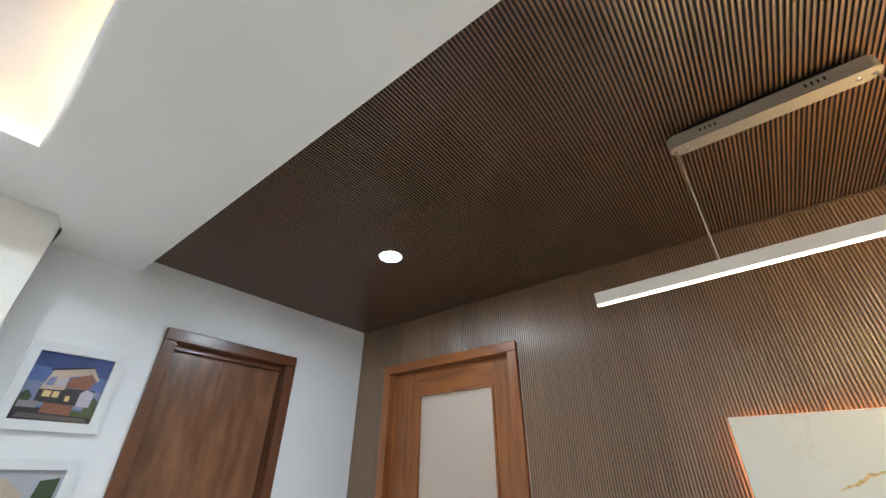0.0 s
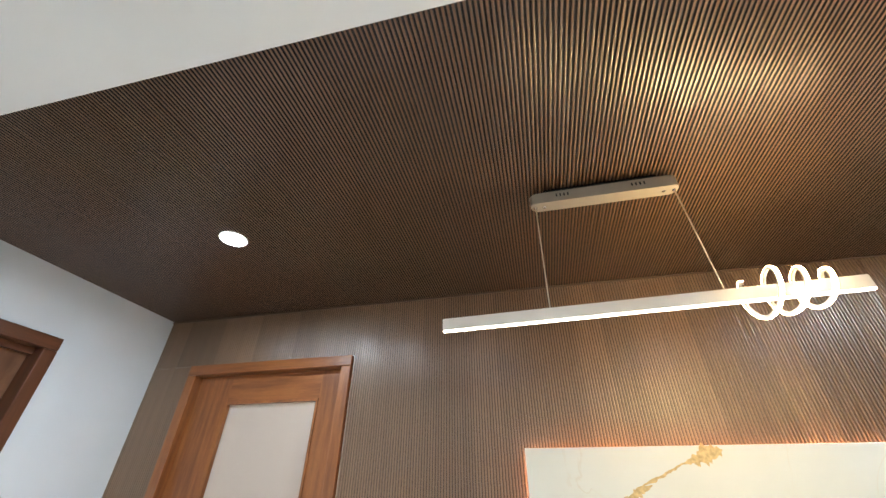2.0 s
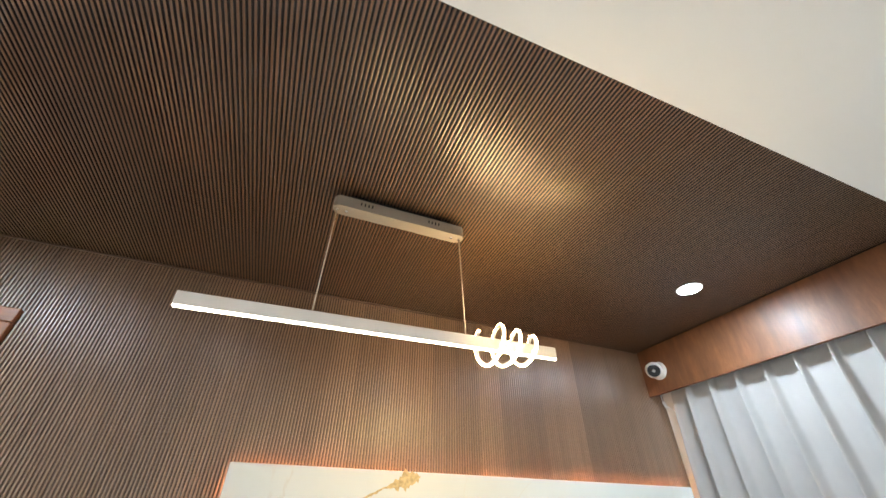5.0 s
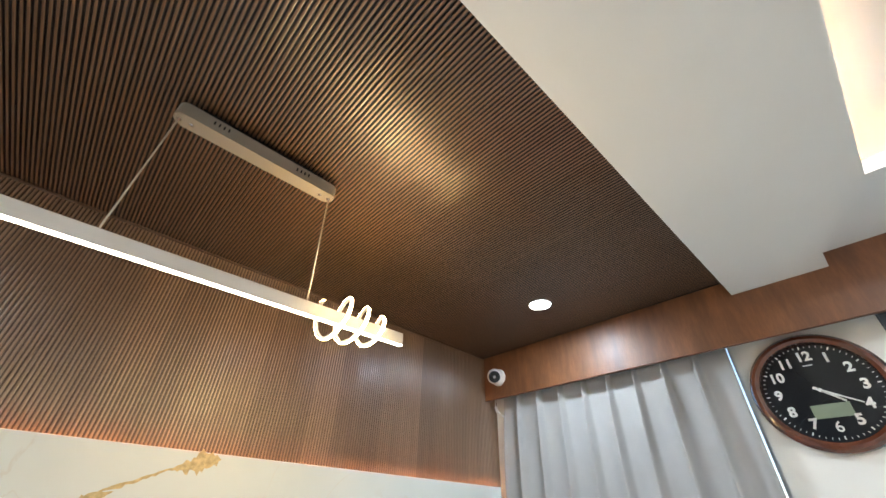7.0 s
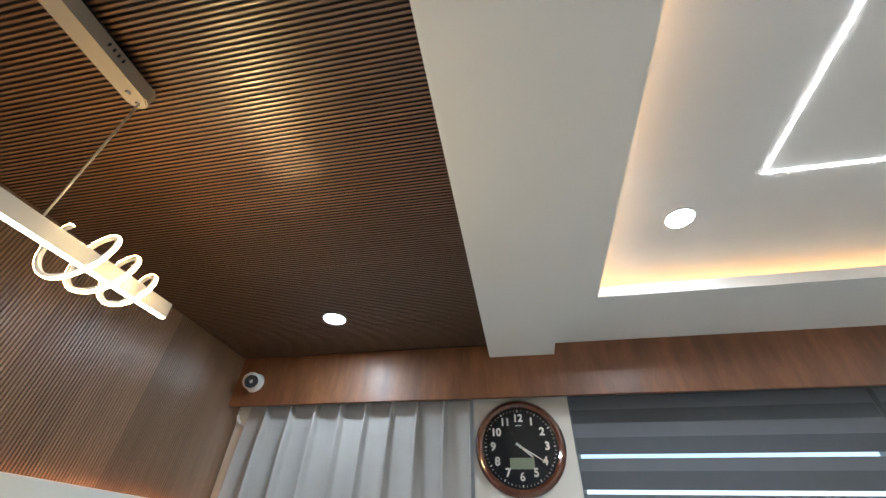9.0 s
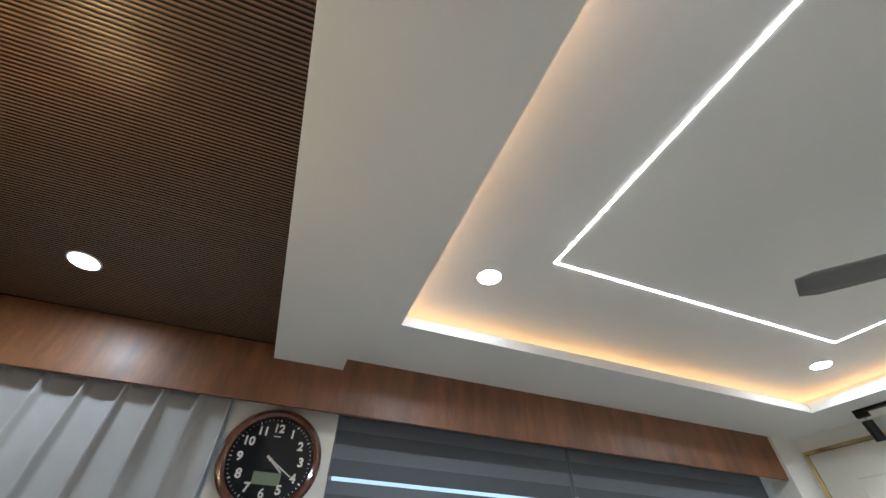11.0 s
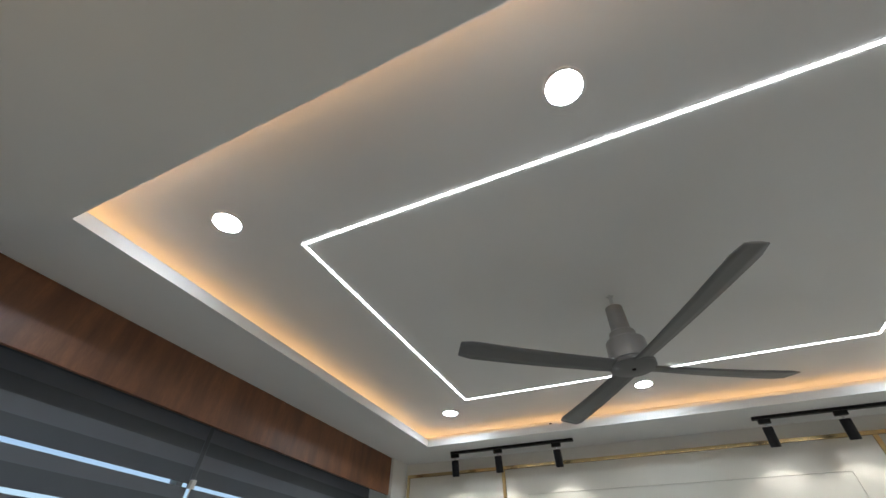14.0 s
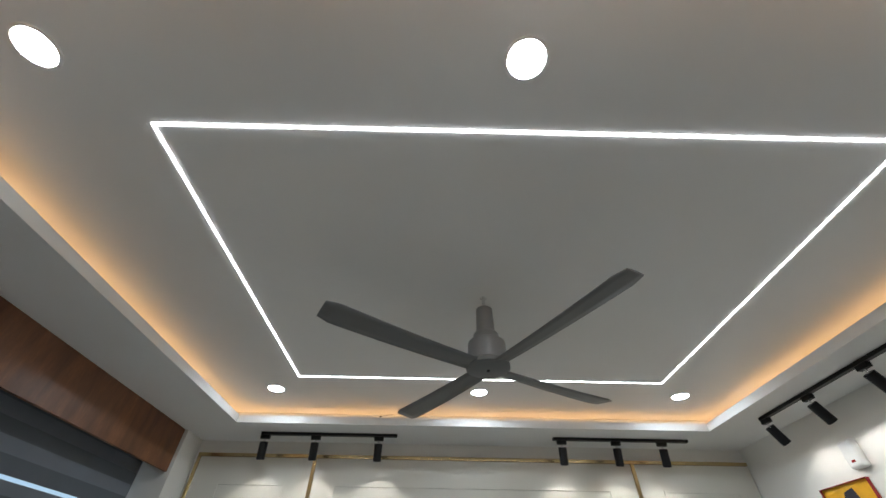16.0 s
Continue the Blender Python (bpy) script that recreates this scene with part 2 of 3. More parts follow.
def lathe(profile, seg=32, axis="Z", smooth=True):
    """A turned form from (radius, height) pairs."""
    bm = bmesh.new()
    rings = []
    for r, h in profile:
        if r < 1e-6:
            rings.append([bm.verts.new((0, 0, h))])
        else:
            rings.append([bm.verts.new((r * math.cos(a), r * math.sin(a), h)) for a in (2 * math.pi * i / seg for i in range(seg))])
    for a, b in zip(rings, rings[1:]):
        for i in range(seg):
            j = (i + 1) % seg
            if len(a) == 1 and len(b) == 1:
                continue
            if len(a) == 1:
                f = bm.faces.new((a[0], b[j], b[i]))
            elif len(b) == 1:
                f = bm.faces.new((a[i], a[j], b[0]))
            else:
                f = bm.faces.new((a[i], a[j], b[j], b[i]))
            f.smooth = smooth
    bmesh.ops.recalc_face_normals(bm, faces=bm.faces[:])
    for e in bm.edges:
        if len(e.link_faces) == 2 and e.calc_face_angle() > 0.55:
            e.smooth = False
    return bm


def tube(points, radius, seg=8, flat=1.0):
    """A round tube along points, with closed ends."""
    bm = bmesh.new()
    pts = [Vector(p) for p in points]
    rings, up = [], None
    for i, p in enumerate(pts):
        d = (pts[min(i + 1, len(pts) - 1)] - pts[max(i - 1, 0)]).normalized()
        if up is None:
            up = d.orthogonal().normalized()
        up = (up - d * up.dot(d)).normalized()
        side = d.cross(up)
        rings.append([bm.verts.new(p + radius * (math.cos(a) * up + flat * math.sin(a) * side)) for a in (2 * math.pi * k / seg for k in range(seg))])
    for a, b in zip(rings, rings[1:]):
        for k in range(seg):
            bm.faces.new((a[k], a[(k + 1) % seg], b[(k + 1) % seg], b[k])).smooth = True
    bm.faces.new(rings[0][::-1])
    bm.faces.new(rings[-1])
    bmesh.ops.recalc_face_normals(bm, faces=bm.faces[:])
    return bm


PITCH, RIBS = 0.0128, 10
PROFILE = ((0.0, 0.0), (0.0026, 0.0), (0.0029, 0.0051), (0.0033, 0.00572), (0.0042, 0.0061), (0.0054, 0.0063), (0.0074, 0.0063), (0.0086, 0.0061), (0.0095, 0.00572), (0.0099, 0.0051), (0.0102, 0.0), (0.0128, 0.0))


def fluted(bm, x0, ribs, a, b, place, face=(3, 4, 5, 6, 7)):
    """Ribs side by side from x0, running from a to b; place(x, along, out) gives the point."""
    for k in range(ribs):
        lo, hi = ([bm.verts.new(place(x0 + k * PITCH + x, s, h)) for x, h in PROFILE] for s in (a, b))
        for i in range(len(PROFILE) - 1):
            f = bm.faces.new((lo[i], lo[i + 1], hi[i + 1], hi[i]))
            # faces not listed take the darker colour that holds the groove shade
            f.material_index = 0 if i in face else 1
    return bm


# ---- structure ----
solid("floor", boxes([(-2.3, -3.9, -0.1, 2.8, 1.8, 0.0)]), FLOOR, "pale polished tile floor", "floor", "structure")

# north wall with the glazed door's opening
GD = (-1.752, -0.731, 2.158)
wall_n = solid("wall_north", boxes([(-2.23, 1.51, 0, GD[0] + 0.02, 1.70, 2.7), (GD[1] - 0.02, 1.51, 0, 2.75, 1.70, 2.7), (GD[0] + 0.02, 1.51, GD[2] - 0.02, GD[1] - 0.02, 1.70, 2.7)]), WHITE_WALL, "wall behind brown fluted panels", "wall", "structure")

# west wall with the flush door's opening, and the thicker pier south of it
WD = (0.205, 0.956, 2.152)
solid("wall_west", boxes([(-2.23, BEAM_S - 0.004, 0, WEST, WD[0] + 0.02, 2.7), (-2.23, WD[1] - 0.02, 0, WEST, 1.51, 2.7), (-2.23, WD[0] + 0.02, WD[2] - 0.02, WEST, WD[1] - 0.02, 2.7)]), WEST_WALL, "white painted wall with a door", "wall", "structure")
solid("wall_pier", boxes([(-2.23, -3.86, 0, PIER, -0.356, 2.7)]), WHITE_WALL, "white painted wall standing proud", "wall", "structure")
solid("wall_south", boxes([(PIER, -3.86, 0, 2.75, SOUTH - 0.02, 2.7)]), WHITE_WALL, "off-white wall behind panelling", "wall", "structure")

# east wall: two windows and the column between them
solid("wall_east", boxes([
    (EAST, 1.42, 0, 2.75, 1.51, 2.7), (EAST, -0.384, 0, 2.75, 0.107, 2.7), (2.36, -3.68, 0, 2.75, -3.44, 2.7),
    (EAST, 0.107, 0, 2.75, 1.42, 0.9), (EAST, 0.107, 2.32, 2.75, 1.42, 2.7),
    (EAST, -3.44, 0, 2.75, -0.384, 0.9), (EAST, -3.44, 2.32, 2.75, -0.384, 2.7)]), WHITE_WALL, "white wall with two wide windows", "wall", "structure")


def window(name, y0, y1, mullions):
    w = thing(name, (2.66, 0, 0.9), "aluminium window with clear panes", "window", kind="structure")
    fr = 0.035
    bm = boxes([(-0.03, y0, 0, 0.03, y0 + fr, 1.42), (-0.03, y1 - fr, 0, 0.03, y1, 1.42), (-0.03, y0 + fr, 0, 0.03, y1 - fr, fr), (-0.03, y0 + fr, 1.42 - fr, 0.03, y1 - fr, 1.42)])
    part("window_frame", bm, PLASTIC, w)
    edges = [y0 + fr] + [v for m in mullions for v in (m - fr / 2, m + fr / 2)] + [y1 - fr]
    for a, b in zip(edges[::2], edges[1::2]):
        p = part("pane", box(-0.004, a, fr, 0.004, b, 1.42 - fr), GLASS, w)
        p.visible_shadow = False
    for m in mullions:
        part("mullion", box(-0.03, m - fr / 2, fr, 0.03, m + fr / 2, 1.42 - fr), PLASTIC, w)


window("window_1", 0.107, 1.42, (0.76,))
window("window_2", -3.44, -0.384, (-1.77,))

# ceilings
bm = bmesh.new()
n_panels = 35
rnd = random.Random(21)
x0 = WEST + 0.003
for k in range(n_panels):
    ribs = min(RIBS, int((2.3785 - x0 - k * RIBS * PITCH) / PITCH))
    if ribs > 0:
        start, sag = x0 + k * RIBS * PITCH, rnd.uniform(-0.018, 0.018)
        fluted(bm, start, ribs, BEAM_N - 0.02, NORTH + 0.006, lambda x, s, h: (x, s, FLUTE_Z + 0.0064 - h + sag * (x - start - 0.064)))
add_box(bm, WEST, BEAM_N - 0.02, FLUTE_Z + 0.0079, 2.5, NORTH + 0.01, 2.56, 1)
solid("ceiling_fluted", bm, [FLUTE_C, GROOVE_SHADE], "dark brown fluted panel ceiling band", "ceiling", "structure")
solid("ceiling_beam", box(WEST - 0.01, BEAM_S, BEAM_Z, VAL_X - 0.001, BEAM_N, 2.6), WHITE, "white painted dropped beam", "beam", "structure")

tx0, ty0, tx1, ty1 = TRAY
solid("ceiling_soffit", boxes([
    (PIER - 0.01, SOUTH - 0.03, SOFFIT_Z, tx0, BEAM_S + 0.01, LIP_Z), (tx1, SOUTH - 0.03, SOFFIT_Z, 2.5, BEAM_S + 0.01, LIP_Z),
    (tx0, SOUTH - 0.03, SOFFIT_Z, tx1, ty0, LIP_Z), (tx0, ty1, SOFFIT_Z, tx1, BEAM_S + 0.01, LIP_Z)]), WHITE, "white plasterboard soffit round a tray", "ceiling", "structure")

# plasterboard strip, flush with the beam, up to the tray's north edge
bm = bmesh.new()
outline = ((PIER - 0.005, BEAM_S + 0.002), (2.235, BEAM_S + 0.002), (1.842, -0.502), (-1.300, -0.502))
lo, hi = ([bm.verts.new((x, y, z)) for x, y in outline] for z in (BEAM_Z + 0.0004, LIP_Z - 0.002))
bm.faces.new(lo)
bm.faces.new(hi[::-1])
for i in range(4):
    j = (i + 1) % 4
    bm.faces.new((lo[j], lo[i], hi[i], hi[j]))
bmesh.ops.recalc_face_normals(bm, faces=bm.faces[:])
solid("ceiling_strip", bm, WHITE, "white plasterboard strip between beam and tray", "ceiling", "structure")
CB = 0.17
solid("ceiling_tray", boxes([
    (tx0 - CB, ty0 - CB, TRAY_Z, tx1 + CB, ty1 + CB, TRAY_Z + 0.05),
    (tx0 - CB - 0.02, ty0 - CB - 0.02, LIP_Z, tx0 - CB, ty1 + CB + 0.02, TRAY_Z + 0.05), (tx1 + CB, ty0 - CB - 0.02, LIP_Z, tx1 + CB + 0.02, ty1 + CB + 0.02, TRAY_Z + 0.05),
    (tx0 - CB, ty0 - CB - 0.02, LIP_Z, tx1 + CB, ty0 - CB, TRAY_Z + 0.05), (tx0 - CB, ty1 + CB, LIP_Z, tx1 + CB, ty1 + CB + 0.02, TRAY_Z + 0.05)]), WHITE, "white recessed tray ceiling", "ceiling", "structure")
solid("ceiling_slab", boxes([(-2.3, -3.9, 2.7, 2.8, 1.75, 2.8)]), WHITE, "concrete slab over the false ceiling", "ceiling", "structure")

# valance over curtain and blinds
solid("valance", box(VAL_X - 0.02, VAL_S, VAL_B, VAL_X, NORTH - 0.001, 2.4548, 0.0015, 1), VENEER, "reddish-brown veneered pelmet board over the windows", "pelmet", "structure")

solid("trim_bead", box(WEST + 0.002, NORTH - 0.010, FLUTE_Z - 0.009, VAL_X - 0.021, NORTH + 0.004, FLUTE_Z - 0.0005, 0.003), WALL_SHADE_AND_BEAD, "slim brown bead along the wall top", "trim", "structure")


# ---- glazed door in the fluted wall ----
def architrave(parent, a, b, top, w, d0, d1, axis, post_mat, head_mat):
    """Two posts and a head round an opening from a to b."""
    def bx(s0, s1, z0, z1):
        return box(s0, d0, z0, s1, d1, z1, 0.004) if axis == "x" else box(d0, s0, z0, d1, s1, z1, 0.004)
    part("post", bx(a, a + w, 0, top - w - 0.001), post_mat, parent)
    part("post", bx(b - w, b, 0, top - w - 0.001), post_mat, parent)
    part("head", bx(a, b, top - w, top), head_mat, parent)


door_1 = thing("door_1", (0, 0, 0), "teak door with a frosted glass pane, closed", "door", kind="structure")
architrave(door_1, GD[0], GD[1], GD[2], 0.056, 1.482, 1.60, "x", TEAK, TEAK_H)
la, lb, lt = GD[0] + 0.058, GD[1] - 0.058, GD[2] - 0.058
ga, gb, gt = -1.476, -0.915, 1.953
leaf = part("leaf", boxes([(la, 1.535, 0.01, ga, 1.575, lt), (gb, 1.535, 0.01, lb, 1.575, lt)]), TEAK, door_1)
part("top_rail", boxes([(ga, 1.536, gt, gb, 1.574, lt)]), TEAK_H, leaf)
part("bottom_rail", boxes([(ga, 1.536, 0.01, gb, 1.574, 0.35)]), TEAK_H, leaf)
part("pane", boxes([(ga, 1.552, 0.35, gb, 1.558, gt)]), FROST, leaf, "frosted glass pane")
bead = 0.012
part("bead", boxes([(ga, 1.528, gt - bead, gb, 1.551, gt), (ga, 1.528, 0.35, ga + bead, 1.551, gt - bead), (gb - bead, 1.528, 0.35, gb, 1.551, gt - bead)]), TEAK, leaf)
# passage is unseen; its low wall is added to brighten the pane's lower right
solid("passage", boxes([(-2.2, 2.6, 0, -0.3, 2.7, 2.6), (-2.3, 1.7, 0, -2.2, 2.7, 2.6), (-0.3, 1.7, 0, -0.2, 2.7, 2.6), (-2.3, 1.7, 2.6, -0.2, 2.7, 2.65), (-2.3, 1.7, -0.1, -0.2, 2.7, 0), (-1.16, 1.80, 0, -0.3, 1.88, 1.72)]), WHITE_WALL, "pale passage behind the glazed door", "wall", "structure")

# ---- flush door in the west wall ----
door_2 = thing("door_2", (0, 0, 0), "reddish-brown veneered flush door, closed", "door", kind="structure")
architrave(door_2, WD[0], WD[1], WD[2], 0.06, -2.15, WEST + 0.022, "y", MAHOGANY, MAHOGANY_H)
leaf = part("leaf", boxes([(-2.125, WD[0] + 0.062, 0.01, -2.090, WD[1] - 0.062, WD[2] - 0.062)]), DOOR_PLY, door_2)
mid = (WD[0] + WD[1]) / 2 - 0.03
part("face_board", box(-2.0898, WD[0] + 0.063, 0.012, -2.085, mid - 0.001, WD[2] - 0.063, 0.0008, 1), DOOR_PLY, leaf)
part("face_board", box(-2.0898, mid + 0.001, 0.012, -2.085, WD[1] - 0.063, WD[2] - 0.063, 0.0008, 1), DOOR_PLY, leaf)
part("door_stop", boxes([(-2.084, WD[0] + 0.061, WD[2] - 0.090, -2.060, WD[1] - 0.061, WD[2] - 0.0605)]), MAHOGANY_H, door_2)

solid("lobby", boxes([(-2.45, WD[0] - 0.2, 0, -2.35, WD[1] + 0.2, 2.7), (-2.35, WD[0] - 0.2, 0, -2.23, WD[0] - 0.1, 2.7), (-2.35, WD[1] + 0.1, 0, -2.23, WD[1] + 0.2, 2.7)]), WHITE_WALL, "plain wall closing behind the flush door", "wall", "structure")

# ---- marble slab with light behind ----
marble_panel = thing("marble_panel", (0.132, 1.463, 0.741), "white marble wall slab with gold veins, lit from behind", "wall panel")
part("slab", box(0, 0, 0, 2.32, 0.02, 0.952, 0.002), MARBLE, marble_panel)


def vein_patch(cx, cz, length, width, turn, seed, skew=1.0):
    """A ragged gold vein laid flush in the slab's face."""
    rnd = random.Random(seed)
    bm = bmesh.new()
    up, low = [], []
    n = 22
    ca, sa = math.cos(radians(turn)), math.sin(radians(turn))
    drift = 0.0
    for i in range(n + 1):
        u = i / n
        drift += rnd.uniform(-0.0025, 0.0025)
        half = width * (math.sin(math.pi * u ** skew) ** 0.8) * rnd.uniform(0.55, 1.0) + 0.0006
        for side, row in ((1, up), (-1, low)):
            a, b = (u - 0.5) * length, drift + side * half * rnd.uniform(0.6, 1.2)
            row.append(bm.verts.new((cx + a * ca - b * sa, -0.0006, cz + a * sa + b * ca)))
    for i in range(n):
        bm.faces.new((low[i], low[i + 1], up[i + 1], up[i]))
    part("vein", bm, VEIN, marble_panel, "gold vein")


vein_patch(0.668, 0.908, 0.165, 0.036, 14, 3, 1.6)
vein_patch(0.500, 0.846, 0.24, 0.007, 25, 5)
vein_patch(0.405, 0.800, 0.13, 0.017, 28, 8)
vein_patch(0.30, 0.755, 0.16, 0.006, 24, 11)
part("light_strip", boxes([(0.02, 0.0225, 0.915, 2.30, 0.0285, 0.930)]), BACK_ON, marble_panel, "orange light strip")
part("light_strip", boxes([(0.02, 0.0225, 0.02, 0.035, 0.0285, 0.91)]), BACK_ON, marble_panel, "orange light strip")


# ---- lamps ----
def downlight(at, lens, r=0.050):
    d = thing("downlight", at, "round recessed white downlight, lit", "downlight", "ceiling downlights")
    part("rim", lathe([(r + 0.009, 0.0), (r + 0.009, -0.003), (r + 0.002, -0.006), (r, -0.004), (r, 0.0)], 40), PLASTIC, d, "white rim")
    part("diffuser", lathe([(r, -0.001), (r * 0.9, -0.0032), (0, -0.004)], 40), lens, d, "glowing diffuser")
    return d


cold = downlight((-1.000, 0.746, FLUTE_Z), COLD_ON)
copy_thing(cold, pose(1.978, 0.743, FLUTE_Z))
first = downlight((1.606, -0.822, TRAY_Z), LAMP_ON)
for x, y in ((0.312, -0.824), (-1.11, -0.83), (1.615, -2.974), (0.252, -2.974), (-1.11, -2.976)):
    copy_thing(first, pose(x, y, TRAY_Z))

# unseen lamp added in the passage to light the frosted pane from behind
copy_thing(first, pose(-1.05, 1.82, 2.6))
LX0, LY0, LX1, LY1 = -0.900, -2.781, 1.414, -1.038
line_light = thing("linear_light", (0, 0, TRAY_Z), "white recessed line of light in a rectangle", "line light")
w = 0.0038
for r in ((LX0 - w, LY0 - w, LX1 + w, LY0 + w), (LX0 - w, LY1 - w, LX1 + w, LY1 + w), (LX0 - w, LY0 + w, LX0 + w, LY1 - w), (LX1 - w, LY0 + w, LX1 + w, LY1 - w)):
    part("diffuser", boxes([(r[0], r[1], -0.003, r[2], r[3], 0.001)]), LINE_ON, line_light)

cove_light = thing("cove_light", (0, 0, LIP_Z), "warm orange strip light hidden in the cove", "cove light")
c = 0.12


def loose_strip(p, q, inward, seed):
    """A strip lying loosely along p to q, wandering to the side."""
    rnd = random.Random(seed)
    n = max(8, int((Vector(q) - Vector(p)).length / 0.11))
    pts, off = [], 0.0
    for i in range(n + 1):
        off = max(-0.028, min(0.028, off * 0.6 + rnd.uniform(-0.02, 0.02)))
        base = Vector(p).lerp(Vector(q), i / n)
        pts.append(base + Vector(inward) * off + Vector((0, 0, 0.009)))
    return tube(pts, 0.0075, 6)


part("strip", loose_strip((tx0 - c, ty0 - c, 0), (tx1 + c, ty0 - c, 0), (0, 1, 0), 1), COVE_ON, cove_light)
part("strip", loose_strip((tx0 - c, ty0 - c, 0), (tx0 - c, ty1 + 0.04, 0), (1, 0, 0), 2), COVE_ON, cove_light)
part("strip", loose_strip((tx1 + c, ty0 - c, 0), (tx1 + c, ty1 + 0.04, 0), (1, 0, 0), 3), COVE_ON, cove_light)
part("strip", boxes([(tx0 - c, ty1 + 0.048, 0.001, tx1 + c, ty1 + 0.080, 0.005)]), COVE_FLAT, cove_light)


stub = thing("cable_stub", (0.935, ty0 - 0.010, LIP_Z), "small black cable end on the cove edge", "cable")
part("cap", lathe([(0.013, 0.0), (0.012, 0.006), (0.007, 0.011), (0, 0.012)], 16), BLACK, stub)

# ---- pendant ----
pendant = thing("pendant_light", (0.5, 0.728, FLUTE_Z), "linear pendant lamp with a glowing spiral, lit", "pendant lamp")


def stadium(x0, x1, half, z0, z1, seg=12):
    bm = bmesh.new()
    ring = []
    for cx, a0 in ((x1 - half, -90), (x0 + half, 90)):
        for i in range(seg + 1):
            a = radians(a0 + 180 * i / seg)
            ring.append((cx + half * math.cos(a), half * math.sin(a)))
    lo, hi = ([bm.verts.new((x, y, z)) for x, y in ring] for z in (z0, z1))
    bm.faces.new(lo[::-1])
    bm.faces.new(hi)
    for i in range(len(ring)):
        j = (i + 1) % len(ring)
        bm.faces.new((lo[i], lo[j], hi[j], hi[i]))
    bmesh.ops.bevel(bm, geom=[e for e in bm.edges if abs(e.verts[0].co.z - z0) < 1e-6 and abs(e.verts[1].co.z - z0) < 1e-6], offset=0.003, segments=2, affect="EDGES")
    return bm


canopy = part("canopy", stadium(-0.230, 0.258, 0.025, -0.070, -0.025), TAUPE, pendant, "taupe metal ceiling canopy", pose(0, 0.004, 0))
part("mounting_bracket", boxes([(-0.178, -0.004, -0.026, 0.202, 0.014, 0.001)]), BLACK, pendant, "black mounting bracket")
for x in (-0.214, -0.183, 0.210, 0.241):
    part("screw", lathe([(0.006, 0.002), (0.006, -0.002), (0.003, -0.004), (0, -0.004)], 12), CHROME, canopy, "chrome screw", pose(x, 0, -0.070))
for x in (-0.138, -0.125, -0.112, -0.099, 0.112, 0.125, 0.138, 0.151):
    part("vent_slot", box(-0.0022, -0.0015, -0.006, 0.0022, 0.0015, 0.006), BLACK, canopy, "", pose(x, -0.0252, -0.044))
bl, br = Vector((-0.551, 0, 1.946 - FLUTE_Z)), Vector((0.599, 0, 1.971 - FLUTE_Z))
tilt = math.degrees(math.atan2(br.z - bl.z, br.x - bl.x))
blen = (br - bl).length
bar = part("bar", box(0, -0.0072, 0.0035, blen, 0.0072, 0.042, 0.001, 1), BAR_WHITE, pendant, "white metal bar", pose(*bl, 0, -tilt, 0))
part("diffuser", box(0.001, -0.0066, 0, blen - 0.001, 0.0066, 0.0034, 0.001, 1), BAR_ON, bar, "glowing strip under the bar")
for x, xb in ((-0.214, -0.219), (0.241, 0.259)):
    zb = bl.z + 0.041 + (xb - bl.x) * math.tan(radians(tilt))
    part("cord", tube([(x, 0, -0.068), (x * 0.5 + xb * 0.5, 0.0, (zb - 0.068) / 2), (xb, 0, zb)], 0.0022, 6), CORD, pendant, "thin pale cord")
tops, bottoms = (0.800, 0.880, 0.945, 1.006), (0.836, 0.900, 0.971)
keys = [(tops[0], 0.032, 65), (bottoms[0], 0.068, 270)]
for k in range(3):
    keys.append((tops[k + 1], (0.066, 0.057, 0.046)[k], 450 + 360 * k))
    if k < 2:
        keys.append((bottoms[k + 1], (0.060, 0.050)[k], 630 + 360 * k))
keys.append((1.018, 0.040, 1170 + 55))
inner, outer = [], []
for n, ((xa, ra, aa), (xb, rb, ab)) in enumerate(zip(keys, keys[1:])):
    for i in range(24 + (n == len(keys) - 2)):
        s = i / 24
        a = radians(aa + (ab - aa) * s)
        x, r = xa + (xb - xa) * s, ra + (rb - ra) * s
        zc = bl.z + 0.022 + (x - 0.5 - bl.x) * math.tan(radians(tilt))
        for row, d in ((inner, -0.004), (outer, 0.004)):
            row.append([(x - 0.5 + e, -(r + d) * math.cos(a), zc + (r + d) * math.sin(a)) for e in (-0.0042, 0.0042)])
ribbon, face = bmesh.new(), bmesh.new()
rings = [[ribbon.verts.new(p) for p in (i[0], i[1], o[1], o[0])] for i, o in zip(inner, outer)]
for p, q in zip(rings, rings[1:]):
    for k in range(4):
        ribbon.faces.new((p[k], p[(k + 1) % 4], q[(k + 1) % 4], q[k]))
ribbon.faces.new(rings[0][::-1])
ribbon.faces.new(rings[-1])
bmesh.ops.recalc_face_normals(ribbon, faces=ribbon.faces[:])
spiral = part("spiral", ribbon, BAR_WHITE, pendant, "white spiral ribbon")
# the diffuser stands proud of the ribbon's outer face
rows = []
for i, o in zip(inner, outer):
    ia, oa, ob = Vector(i[0]), Vector(o[0]), Vector(o[1])
    out = (oa - ia).normalized()
    rows.append([face.verts.new(p) for p in (oa + out * 0.0006, oa.lerp(ob, 0.5) + out * 0.0016, ob + out * 0.0006)])
for p, q in zip(rows, rows[1:]):
    for k in range(2):
        face.faces.new((p[k], p[k + 1], q[k + 1], q[k])).smooth = True
part("diffuser", face, PEND_ON, spiral, "glowing outer face of the spiral")


